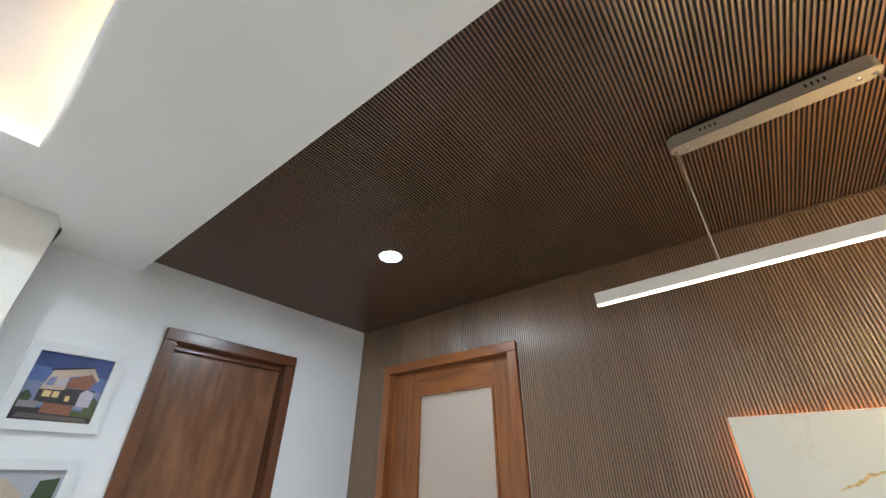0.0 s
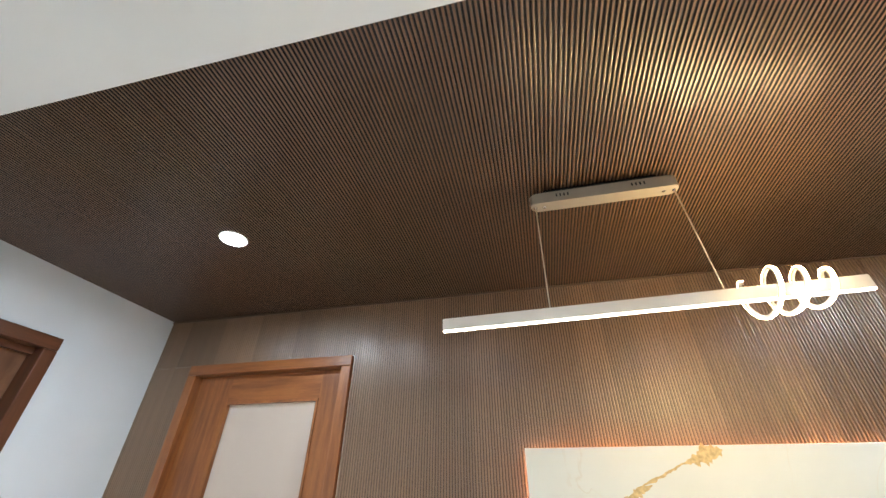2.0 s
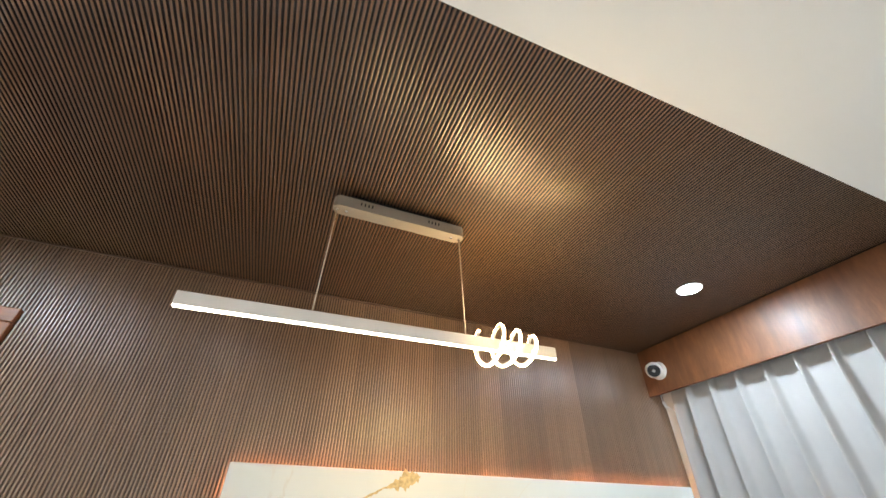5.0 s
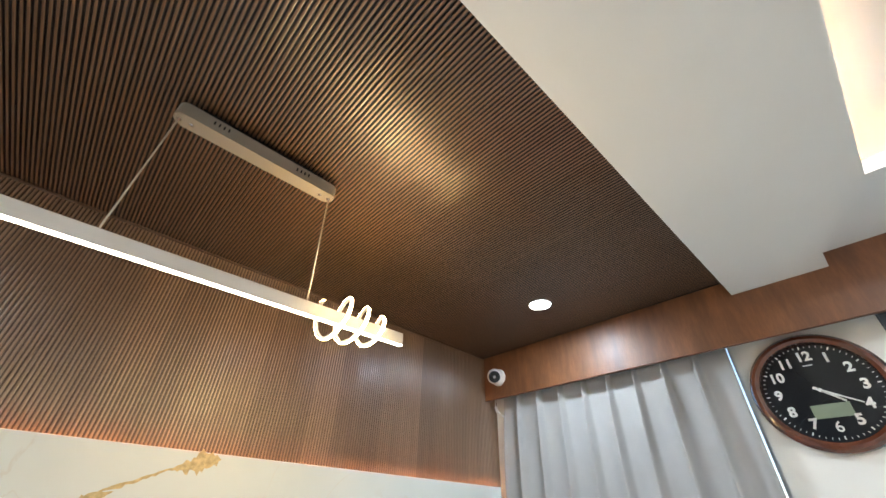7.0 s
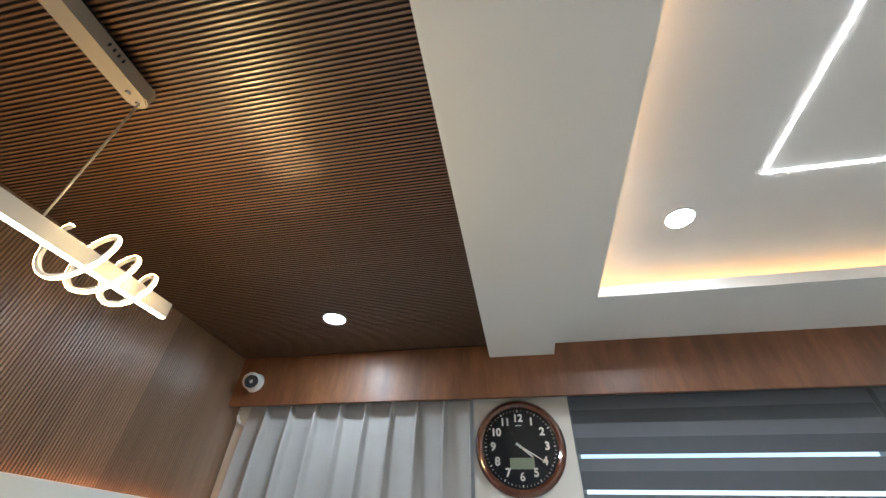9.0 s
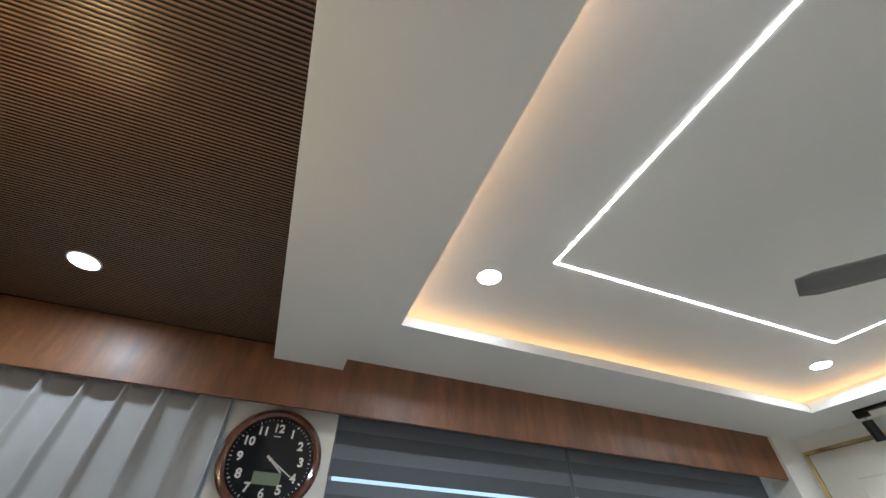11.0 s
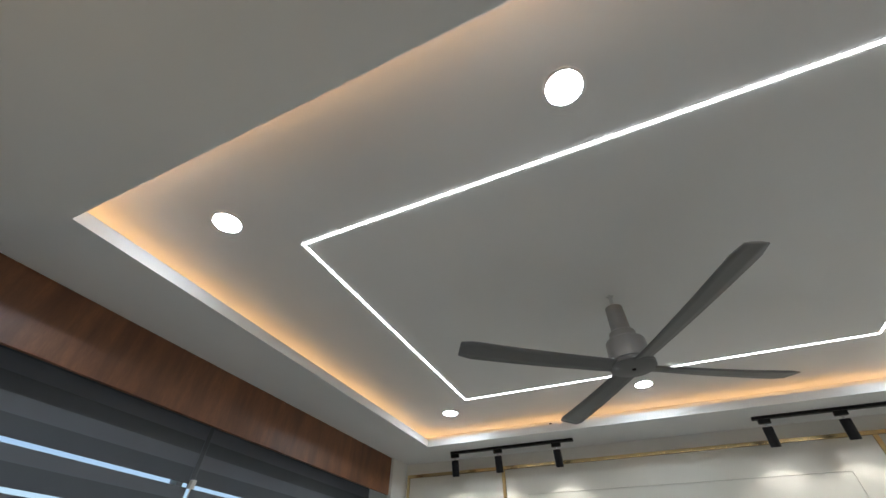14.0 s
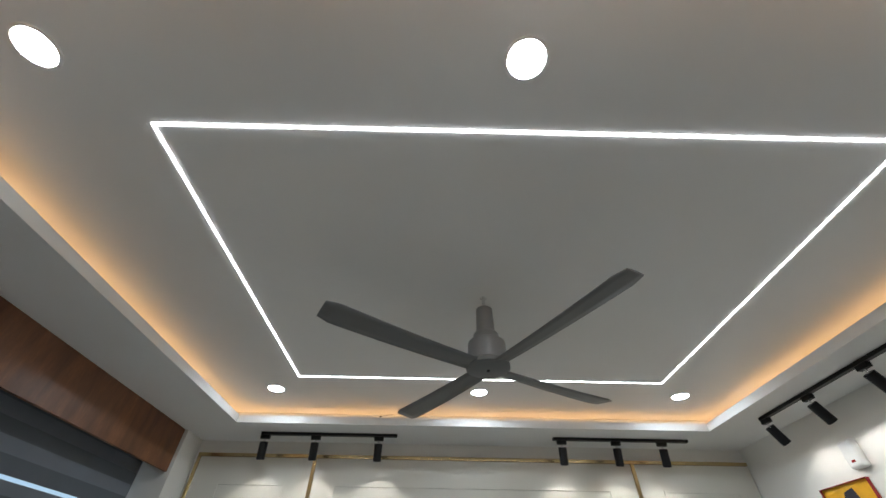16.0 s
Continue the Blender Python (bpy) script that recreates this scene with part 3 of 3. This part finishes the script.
# ---- fan ----
fan = thing("ceiling_fan", (0.326, -1.896, TRAY_Z), "grey four-bladed ceiling fan on a short rod", "ceiling fan")
part("hook", tube([(-0.014, 0, -0.002), (-0.014, 0, -0.008), (0.0, 0, -0.014), (0.014, 0, -0.008), (0.014, 0, -0.002)], 0.003, 6), CHROME, fan)
part("rod", lathe([(0, 0), (0.008, 0), (0.008, -0.075), (0, -0.075)], 16), CHROME, fan)
part("cover", lathe([(0, -0.066), (0.030, -0.066), (0.037, -0.072), (0.040, -0.19), (0.040, -0.2), (0, -0.2)], 32), GREY_METAL, fan, "grey tapered cover")
part("motor", lathe([(0, -0.195), (0.050, -0.197), (0.054, -0.203), (0.054, -0.2325), (0.0545, -0.2335), (0.073, -0.2395), (0.0785, -0.2435), (0.080, -0.250), (0.0802, -0.2515), (0.081, -0.330), (0.0805, -0.3325), (0, -0.338)], 40), GREY_METAL, fan, "stepped grey motor housing")
part("hub", lathe([(0, -0.334), (0.078, -0.335), (0.090, -0.340), (0.090, -0.356), (0.078, -0.363), (0.012, -0.365), (0.012, -0.362), (0, -0.362)], 40), BLADE_GREY, fan, "round grey hub plate")
part("cap", lathe([(0, -0.361), (0.007, -0.361), (0.007, -0.368), (0, -0.369)], 12), BLACK, fan, "small dark bolt")


def blade():
    bm = bmesh.new()
    rows = []
    n = 14
    for i in range(n + 1):
        s = i / n
        r = 0.05 + 0.66 * s
        half = 0.037 + 0.019 * s
        if s > 0.93:
            half *= 1 - 0.25 * ((s - 0.93) / 0.07) ** 2
        pitch = radians(11 - 3 * s)
        row = []
        for u, top in ((-1, 0), (-0.4, 0.004), (0.4, 0.005), (1, 0.001)):
            y = half * u
            row.append((r, y * math.cos(pitch), y * math.sin(pitch) + top + 0.02 * s * s))
        for u, low in ((1, -0.003), (0.4, -0.003), (-0.4, -0.003), (-1, -0.003)):
            y = half * u
            row.append((r, y * math.cos(pitch), y * math.sin(pitch) + low + 0.02 * s * s))
        rows.append([bm.verts.new(p) for p in row])
    for a, b in zip(rows, rows[1:]):
        for k in range(8):
            f = bm.faces.new((a[k], a[(k + 1) % 8], b[(k + 1) % 8], b[k]))
            f.smooth = k not in (3, 7)
    bm.faces.new(rows[0][::-1])
    bm.faces.new(rows[-1])
    bmesh.ops.recalc_face_normals(bm, faces=bm.faces[:])
    return bm


blade_ob = part("blade", blade(), BLADE_GREY, fan, "long grey blade", pose(0, 0, -0.352, 0, 0, 32))
for k in (1, 2, 3):
    o = blade_ob.copy()
    scene.collection.objects.link(o)
    o.matrix_basis = pose(0, 0, -0.352, 0, 0, 32 + 90 * k)


# ---- track lights ----
def track(at, turn, length, stops, lean):
    """A black track along its x with heads that lean by degrees towards its +y."""
    t = thing("track_light", at, "black ceiling track with three cylindrical spotlights", "track light", "ceiling tracks")
    t.rotation_euler = (0, 0, radians(turn))
    part("track", box(0, -0.0165, -0.019, length, 0.0165, 0, 0.002), BLACK, t)
    for s in stops:
        part("adaptor", box(s - 0.034, -0.014, -0.046, s + 0.034, 0.014, -0.0195, 0.003), BLACK, t)
        part("stem", lathe([(0, 0.0), (0.006, 0.0), (0.006, -0.026), (0, -0.026)], 12), CHROME, t, "chrome stem", pose(s, 0, -0.045))
        m = pose(s, 0, -0.066) @ pose(0, 0, 0, lean, 0, 0)
        head = part("head", lathe([(0, 0.0), (0.026, 0.0), (0.0285, -0.003), (0.0285, -0.112), (0.026, -0.115), (0.024, -0.113), (0.023, -0.1), (0, -0.1)], 28), BLACK, t, "black cylinder head", m)
        part("lens", lathe([(0, -0.1005), (0.0225, -0.1005), (0.0225, -0.103), (0, -0.104)], 20), SPOT_ON, head, "glowing lens")
        ld = bpy.data.lights.new("spot", "SPOT")
        ld.energy, ld.color, ld.spot_size, ld.spot_blend, ld.shadow_soft_size = SPOT, NEUTRAL, radians(112), 0.3, 0.012
        lo = new("spot", ld)
        lo.parent = head
        lo.matrix_basis = pose(0, 0, -0.116)
    return t


track((1.823, -3.457, SOFFIT_Z), 180, 1.0, (0.035, 0.405, 0.868), 12)
track((-0.33, -3.457, SOFFIT_Z), 180, 1.0, (0.06, 0.46, 0.80), 12)
track((-1.585, -2.985, SOFFIT_Z), 90, 1.0, (0.035, 0.41, 0.80), 30)

# ---- panelling on the south wall ----
PY = SOUTH


def wall_panel(x0, x1, m0, m1, label):
    p = thing("wall_panel", ((x0 + x1) / 2, PY, 0.0), label, "wall panel", "ivory panels")
    h = (x1 - x0) / 2
    part("board", box(-h, -0.02, 0.0, h, 0.0, 2.33, 0.002, 1), PANEL, p)
    cx = (x0 + x1) / 2
    a, b, top = m0 - cx, m1 - cx, 2.160
    g = 0.014
    bm = boxes([(a, 0.0, top - g, b, 0.006, top), (a, 0.0, 0.2, b, 0.006, 0.2 + g), (a, 0.0, 0.2 + g, a + g, 0.006, top - g), (b - g, 0.0, 0.2 + g, b, 0.006, top - g)])
    part("moulding", bm, PANEL, p)
    return p


wall_panel(1.462, 2.31, 1.632, 2.125, "ivory gloss wall panel with a slim moulding")
wall_panel(-0.944, 1.432, -0.755, 1.275, "wide ivory gloss wall panel with a slim moulding")
wall_panel(PIER + 0.005, -0.974, -1.70, -1.138, "ivory gloss wall panel with a slim moulding")
for x0, x1, z0, z1 in ((PIER + 0.005, 2.335, 2.332, 2.356), (1.434, 1.460, 0, 2.331), (-0.972, -0.946, 0, 2.331), (2.312, 2.335, 0, 2.331)):
    tagged(solid("trim", box(x0, PY - 0.02, z0, x1, PY + 0.005, z1, 0.002), GOLD, kind="structure"), "polished gold trim strip", "trim")


# ---- curtain ----
def curtain(y0, y1, top, bottom):
    t = thing("curtain", (2.466, y0, bottom), "greige pleated curtain, drawn across the window", "curtain")
    bm = bmesh.new()
    width, pleat = y1 - y0, 0.146
    n, rows = 320, 44
    grid = []
    rnd = random.Random(4)
    lean = [rnd.uniform(-0.012, 0.012) for _ in range(12)]
    for j in range(rows + 1):
        z = (top - bottom) * j / rows
        drop = (top - bottom) - z
        line = []
        for i in range(n + 1):
            y = width * i / n
            ph = (y - 0.060) / pleat
            k = math.floor(ph)
            u = ph - k
            tight = math.exp(-drop / 0.22)
            narrow = math.exp(-(((u - 0.5) / (0.045 + 0.055 * (1 - tight))) ** 2))
            wave = 0.5 + 0.5 * math.cos(2 * math.pi * (u - 0.5))
            out = narrow * 0.044 + wave * 0.020 * (1 - tight) + 0.006 * math.sin(7 * y + 3 * z)
            line.append(bm.verts.new((-out, y + lean[k % 12] * (1 - tight) * min(1, drop), z)))
        grid.append(line)
    for a, b in zip(grid, grid[1:]):
        for i in range(n):
            bm.faces.new((a[i], a[i + 1], b[i + 1], b[i])).smooth = True
    cloth = part("cloth", bm, CURTAIN, t)
    sol = cloth.modifiers.new("thickness", "SOLIDIFY")
    sol.thickness = 0.0015
    part("rail", box(0.0, 0.0, top - bottom + 0.005, 0.02, width, top - bottom + 0.03, 0.003), PLASTIC, t)
    return t


curtain(0.117, 1.405, 2.215, 0.04)


# ---- zebra blinds ----
def blind(y0, y1, gap):
    t = thing("roller_blind", (2.55, y0, 0.9), "charcoal zebra roller blind, drawn down", "blind", "window blinds")
    wd = y1 - y0
    part("roller", tube([(0.01, 0.0, 1.38), (0.01, wd, 1.38)], 0.03, 16), PLASTIC, t)
    zs = [(1.032 - 0.147 * k) for k in range(-2, 7)]
    for zc in zs:
        lo, hi = zc + 0.009, zc + 0.147 - 0.009
        if zc > 1.1:
            continue
        if zc > 1.0:
            hi = 1.36
        top = min(hi, 1.36)
        if lo < 0 or lo > 1.34:
            continue
        mid = lo + 0.075
        if mid < top:
            part("band", box(-0.0006, 0.004, lo, 0.0006, wd - 0.004, mid), BLIND_A, t)
            k = 0
            while mid < top - 0.01:
                up = min(mid + 0.066, top)
                part("band", box(0.0004 * (k % 2), 0.004, mid, 0.0012 + 0.0004 * (k % 2), wd - 0.004, up), (BLIND_B, BLIND_A)[k % 2], t)
                mid, k = up, k + 1
        else:
            part("band", box(-0.0006, 0.004, lo, 0.0006, wd - 0.004, top), BLIND_A, t)
    part("bottom_bar", box(-0.008, 0, 0.1, 0.008, wd, 0.125, 0.003), PLASTIC, t)
    for y in (0.002, wd - 0.002):
        part("edge_tape", box(-0.0012, y - 0.002, 0.1, 0.0012, y + 0.002, 1.36), BLIND_B, t)
    # strip added beside the blind's top to block sky light through the gap
    part("gap_cover", box(-0.002, wd + 0.0005, 1.04, 0.012, wd + gap, 1.385), BLIND_A, t)
    return t


blind(-1.763, -0.392, 0.0075)
blind(-3.40, -1.787, 0.0235)
chain = thing("blind_chain", (2.535, -1.776, 1.3), "white bead chain beside the blind", "blind chain")
part("chain", tube([(0, 0, 0), (0, 0.003, 0.3), (0, 0, 0.65)], 0.003, 6), PLASTIC, chain)
part("clip", box(-0.01, -0.012, 0.62, 0.018, 0.012, 0.66, 0.003), PLASTIC, chain)


# ---- wall clock ----
clock = thing("wall_clock", (EAST, -0.122, 1.966), "round wooden wall clock with dark dial and silver numerals", "clock")
CF = Matrix(((0, 0, -1, 0), (-1, 0, 0, 0), (0, 1, 0, 0), (0, 0, 0, 1)))
R = 0.220
part("rim", lathe([(R - 0.004, 0), (R, 0.006), (R - 0.002, 0.022), (R - 0.012, 0.034), (R - 0.024, 0.036), (R - 0.036, 0.028), (R - 0.040, 0.016), (R - 0.040, 0)], 72), CLOCK_WOOD, clock, "dark red-brown wooden rim", CF)
dial = part("dial", lathe([(R - 0.0402, 0.012), (0, 0.012)], 72), DIAL, clock, "dark dial", CF)
part("back", lathe([(R - 0.005, 0.001), (0, 0.001)], 48), BLACK, clock, "", CF)


def letters(text, size, parent, material, m, extrude=0.0008):
    cu = bpy.data.curves.new("numeral", "FONT")
    cu.body, cu.size, cu.align_x, cu.align_y, cu.extrude = text, size, "CENTER", "CENTER", extrude
    cu.offset = size * (0.012 if text == "6" else 0.035)
    tmp = new("numeral", cu)
    me = bpy.data.meshes.new_from_object(tmp.evaluated_get(bpy.context.evaluated_depsgraph_get()))
    bpy.data.objects.remove(tmp)
    me.materials.clear()
    me.materials.append(material)
    ob = new("numeral", me)
    ob.parent, ob.matrix_basis = parent, m
    return ob


for k in range(1, 13):
    a = radians(90 - 30 * k)
    letters(str(k), 0.050, dial, SILVER, pose(0.131 * math.cos(a), 0.131 * math.sin(a), 0.0135))
bm = bmesh.new()
for k in range(60):
    a = radians(6 * k)
    big = k % 5 == 0
    q = boxes([(-0.0022 if big else -0.0009, 0.162 if big else 0.166, 0.0125, 0.0022 if big else 0.0009, 0.173, 0.0132)])
    q.transform(Matrix.Rotation(a, 4, "Z"))
    tmp_me = bpy.data.meshes.new("tick")
    q.to_mesh(tmp_me)
    q.free()
    bm.from_mesh(tmp_me)
part("minute_marks", bm, SILVER, dial)
part("lcd_window", box(-0.054, -0.098, 0.0122, 0.062, -0.050, 0.0136, 0.001, 1), LCD, dial, "grey-green display window")
part("maker_mark", boxes([(-0.015, 0.095, 0.0122, 0.015, 0.099, 0.0128)]), SILVER, dial)


def hand(length, w0, w1, z, turn):
    bm = bmesh.new()
    lo, hi = ([bm.verts.new((x, y, h)) for x, y in ((-w0, -0.022), (w0, -0.022), (w1, length), (-w1, length))] for h in (z, z + 0.001))
    bm.faces.new(lo[::-1])
    bm.faces.new(hi)
    for i in range(4):
        j = (i + 1) % 4
        bm.faces.new((lo[i], lo[j], hi[j], hi[i]))
    return bm, Matrix.Rotation(radians(-turn), 4, "Z")


for name, args in (("hour_hand", (0.075, 0.005, 0.003, 0.016, 130)), ("minute_hand", (0.118, 0.0045, 0.002, 0.019, 121)), ("second_hand", (0.125, 0.0008, 0.0006, 0.022, 332))):
    b, m = hand(*args)
    part(name, b, SILVER if name != "second_hand" else BLACK, dial, "", m)
part("hub_cap", lathe([(0.007, 0.012), (0.007, 0.022), (0.004, 0.024), (0, 0.024)], 16), SILVER, dial)

# ---- security camera on the pelmet ----
cctv = thing("security_camera", (VAL_X - 0.02, 1.37, 2.297), "white turret security camera on the pelmet", "security camera")
toward = look((0, 0, 0), (-1, -0.75, -0.55)) @ pose(0, 0, 0, 180, 0, 0)
part("base", lathe([(0, 0), (0.052, 0), (0.054, 0.006), (0.048, 0.022), (0, 0.024)], 36), PLASTIC, cctv, "", Matrix.Rotation(radians(-90), 4, "Y"))
ball = part("ball", lathe([(0, -0.045), (0.03, -0.036), (0.046, -0.012), (0.048, 0.01), (0.042, 0.03), (0.036, 0.036)], 36), PLASTIC, cctv, "white ball housing", Matrix.Translation((-0.045, 0, 0)) @ toward)
part("lens_face", lathe([(0.036, 0.034), (0.034, 0.037), (0.02, 0.039), (0, 0.04)], 32), DARK_GLASS, ball, "black glossy lens face")
part("lens", lathe([(0.009, 0.039), (0.009, 0.043), (0, 0.0435)], 16), GREY_METAL, ball)
cable = thing("camera_cable", (2.40, 1.43, 2.1), "short white cable hanging under the pelmet", "cable")
part("lead", tube([(0.0, 0, 0.08), (0.002, 0.004, 0.045), (0.0, 0.0, 0.02), (0.012, -0.02, -0.012), (0.04, -0.03, -0.03)], 0.003, 8), PLASTIC, cable)
part("plug", tube([(0.001, 0.0, 0.03), (0.004, -0.006, 0.0), (0.012, -0.02, -0.012)], 0.008, 10), PLASTIC, cable)


# ---- pictures ----
def print_mat(name, colour, rough=0.25):
    return paint(name, colour, rough, 0.12, 0.0, scale=14)


SKY_P, DUSK_P = print_mat("print_sky", (0.10, 0.16, 0.36)), print_mat("print_pale", (0.42, 0.44, 0.50))
BRICK_P, CREAM_P, DARK_P, LEAF_P = print_mat("print_terracotta", (0.24, 0.10, 0.07)), print_mat("print_cream", (0.52, 0.42, 0.34)), print_mat("print_dark", (0.03, 0.03, 0.04)), print_mat("print_green", (0.05, 0.08, 0.04))
LIT_P = print_mat("print_lit_window", (0.70, 0.55, 0.28))
FRAME_W = paint("white_frame", (0.72, 0.75, 0.78), 0.4, 0.04, 0.05)


def picture(at, w, h, fr, label, shapes, frame_mat, turn):
    p = thing("picture", at, label, "picture", "framed pictures")
    p.rotation_euler = (radians(90), 0, radians(turn))
    part("frame", boxes([(0, 0, 0, fr, h, 0.02), (w - fr, 0, 0, w, h, 0.02), (fr, 0, 0, w - fr, fr, 0.02), (fr, h - fr, 0, w - fr, h, 0.02)]), frame_mat, p)
    pr = part("print", boxes([(fr, fr, 0.002, w - fr, h - fr, 0.006)]), shapes[0][0], p)
    iw, ih = w - 2 * fr, h - 2 * fr
    for k, (m, pts) in enumerate(shapes[1:]):
        bm = bmesh.new()
        z = 0.0064 + 0.0003 * k
        bm.faces.new([bm.verts.new((fr + iw * x, fr + ih * y, z)) for x, y in pts])
        part("patch", bm, m, pr)
    return p


HAZE_P, PATH_P, STONE_P = print_mat("print_haze", (0.20, 0.24, 0.40)), print_mat("print_path", (0.10, 0.09, 0.10)), print_mat("print_stone", (0.26, 0.25, 0.27))
LILAC_P, NIGHT_P = print_mat("print_lilac", (0.46, 0.44, 0.54)), print_mat("print_night", (0.045, 0.075, 0.22))
HOUSE = [(SKY_P, ()), (NIGHT_P, ((0, 0.78), (1, 0.70), (1, 1), (0, 1))), (HAZE_P, ((0, 0.2), (1, 0.2), (1, 0.48), (0, 0.56))), (DARK_P, ((0, 0), (1, 0), (1, 0.15), (0, 0.19))), (PATH_P, ((0.05, 0.03), (0.95, 0.02), (0.9, 0.07), (0.1, 0.10))),
         (LEAF_P, ((0.0, 0.18), (0.13, 0.19), (0.16, 0.33), (0.08, 0.42), (0.02, 0.36))), (LEAF_P, ((0.82, 0.12), (1, 0.10), (1, 0.33), (0.93, 0.40), (0.86, 0.34))),
         (DARK_P, ((0.20, 0.26), (0.90, 0.24), (0.90, 0.50), (0.20, 0.48))), (CREAM_P, ((0.20, 0.44), (0.50, 0.46), (0.50, 0.66), (0.74, 0.72), (0.78, 0.84), (0.27, 0.74))), (DARK_P, ((0.24, 0.72), (0.78, 0.84), (0.79, 0.87), (0.23, 0.75))),
         (BRICK_P, ((0.50, 0.50), (0.80, 0.50), (0.86, 0.66), (0.76, 0.74), (0.52, 0.64))), (CREAM_P, ((0.76, 0.84), (0.90, 0.66), (0.87, 0.63), (0.73, 0.78))), (LILAC_P, ((0.72, 0.24), (0.90, 0.24), (0.90, 0.46), (0.78, 0.50), (0.72, 0.44))),
         (HAZE_P, ((0.24, 0.50), (0.34, 0.51), (0.35, 0.64), (0.26, 0.62))), (LILAC_P, ((0.37, 0.51), (0.48, 0.52), (0.48, 0.64), (0.38, 0.62))), (LIT_P, ((0.26, 0.34), (0.36, 0.34), (0.36, 0.43), (0.26, 0.43))), (LIT_P, ((0.38, 0.34), (0.46, 0.34), (0.46, 0.43), (0.38, 0.43))),
         (LIT_P, ((0.55, 0.30), (0.61, 0.30), (0.61, 0.38), (0.55, 0.38))), (STONE_P, ((0.03, 0.17), (0.26, 0.17), (0.26, 0.27), (0.03, 0.26))), (BRICK_P, ((0.32, 0.11), (0.70, 0.10), (0.70, 0.24), (0.32, 0.26))), (LEAF_P, ((0.70, 0.10), (0.96, 0.09), (0.96, 0.16), (0.70, 0.18)))]
HOUSE2 = [(DUSK_P, ()), (CREAM_P, ((0, 0), (0.62, 0), (0.62, 0.7), (0.36, 0.9), (0, 0.74))), (LEAF_P, ((0.68, 0.3), (0.95, 0.26), (0.97, 0.9), (0.75, 0.86))), (DARK_P, ((0, 0), (1, 0), (1, 0.2), (0, 0.24)))]
picture((WEST, -0.236, 1.648), 0.326, 0.333, 0.036, "white framed picture of a house at dusk", HOUSE, FRAME_W, 90)
picture((WEST, -0.25, 1.22), 0.334, 0.333, 0.036, "white framed picture of a pale house and trees", HOUSE2, FRAME_W, 90)
YELLOW, RED = print_mat("print_yellow", (0.80, 0.42, 0.03)), print_mat("print_red", (0.30, 0.03, 0.03))
picture((PIER, -3.13, 1.62), 0.345, 0.45, 0.004, "yellow poster with a dark shape and red border", [(YELLOW, ()), (DARK_P, ((0.3, 0.75), (0.42, 0.92), (0.62, 0.95), (0.7, 0.75)))], RED, 90)

picture((0.705, SOUTH, 1.79), 0.205, 0.275, 0.018, "small dark framed print on the ivory panel", [(DUSK_P, ()), (DARK_P, ((0.1, 0.5), (0.35, 0.98), (0.5, 0.6), (0.7, 0.98), (0.95, 0.4)))], BLACK, 180)

# ---- emergency light on the pier ----
unit = thing("wall_sensor", (PIER, -2.765, 2.105), "white rounded wall unit with a red mark", "wall sensor")
part("case", box(0, -0.05, 0, 0.045, 0.05, 0.145, 0.018, 4), PLASTIC, unit)
part("red_mark", box(0.0445, -0.012, 0.03, 0.0462, 0.012, 0.042), RED, unit, "red mark")

# ---- fluted panels on the north wall ----
def wall_panel_mesh(name, ribs, z0, z1):
    return mesh_of(name, fluted(bmesh.new(), 0.0, ribs, z0, z1, lambda x, s, h: (x, 1.5098 - h - 0.0034, s), (1, 2, 3, 4, 5, 6, 7, 8, 9)), [FLUTE, WALL_SHADE_AND_BEAD])


full = wall_panel_mesh("fluted_panel", RIBS, 0.0, FLUTE_Z - 0.001)
short = wall_panel_mesh("fluted_panel", RIBS, GD[2] + 0.001, FLUTE_Z - 0.001)


def put_panel(x, me):
    ob = new("fluted_panel", me)
    ob.location.x = x
    ob.parent = wall_n


step = RIBS * PITCH
x = GD[1] + 0.004
while x < 2.5:
    put_panel(x, full)
    x += step
x = GD[1] + 0.004 - step
while x > WEST - step:
    put_panel(x, short)
    x -= step
left = GD[0] - 0.004
last = wall_panel_mesh("fluted_panel", RIBS, 0.0, GD[2] + 0.0005)
x = left - step
while x > WEST - step:
    put_panel(x, last)
    x -= step
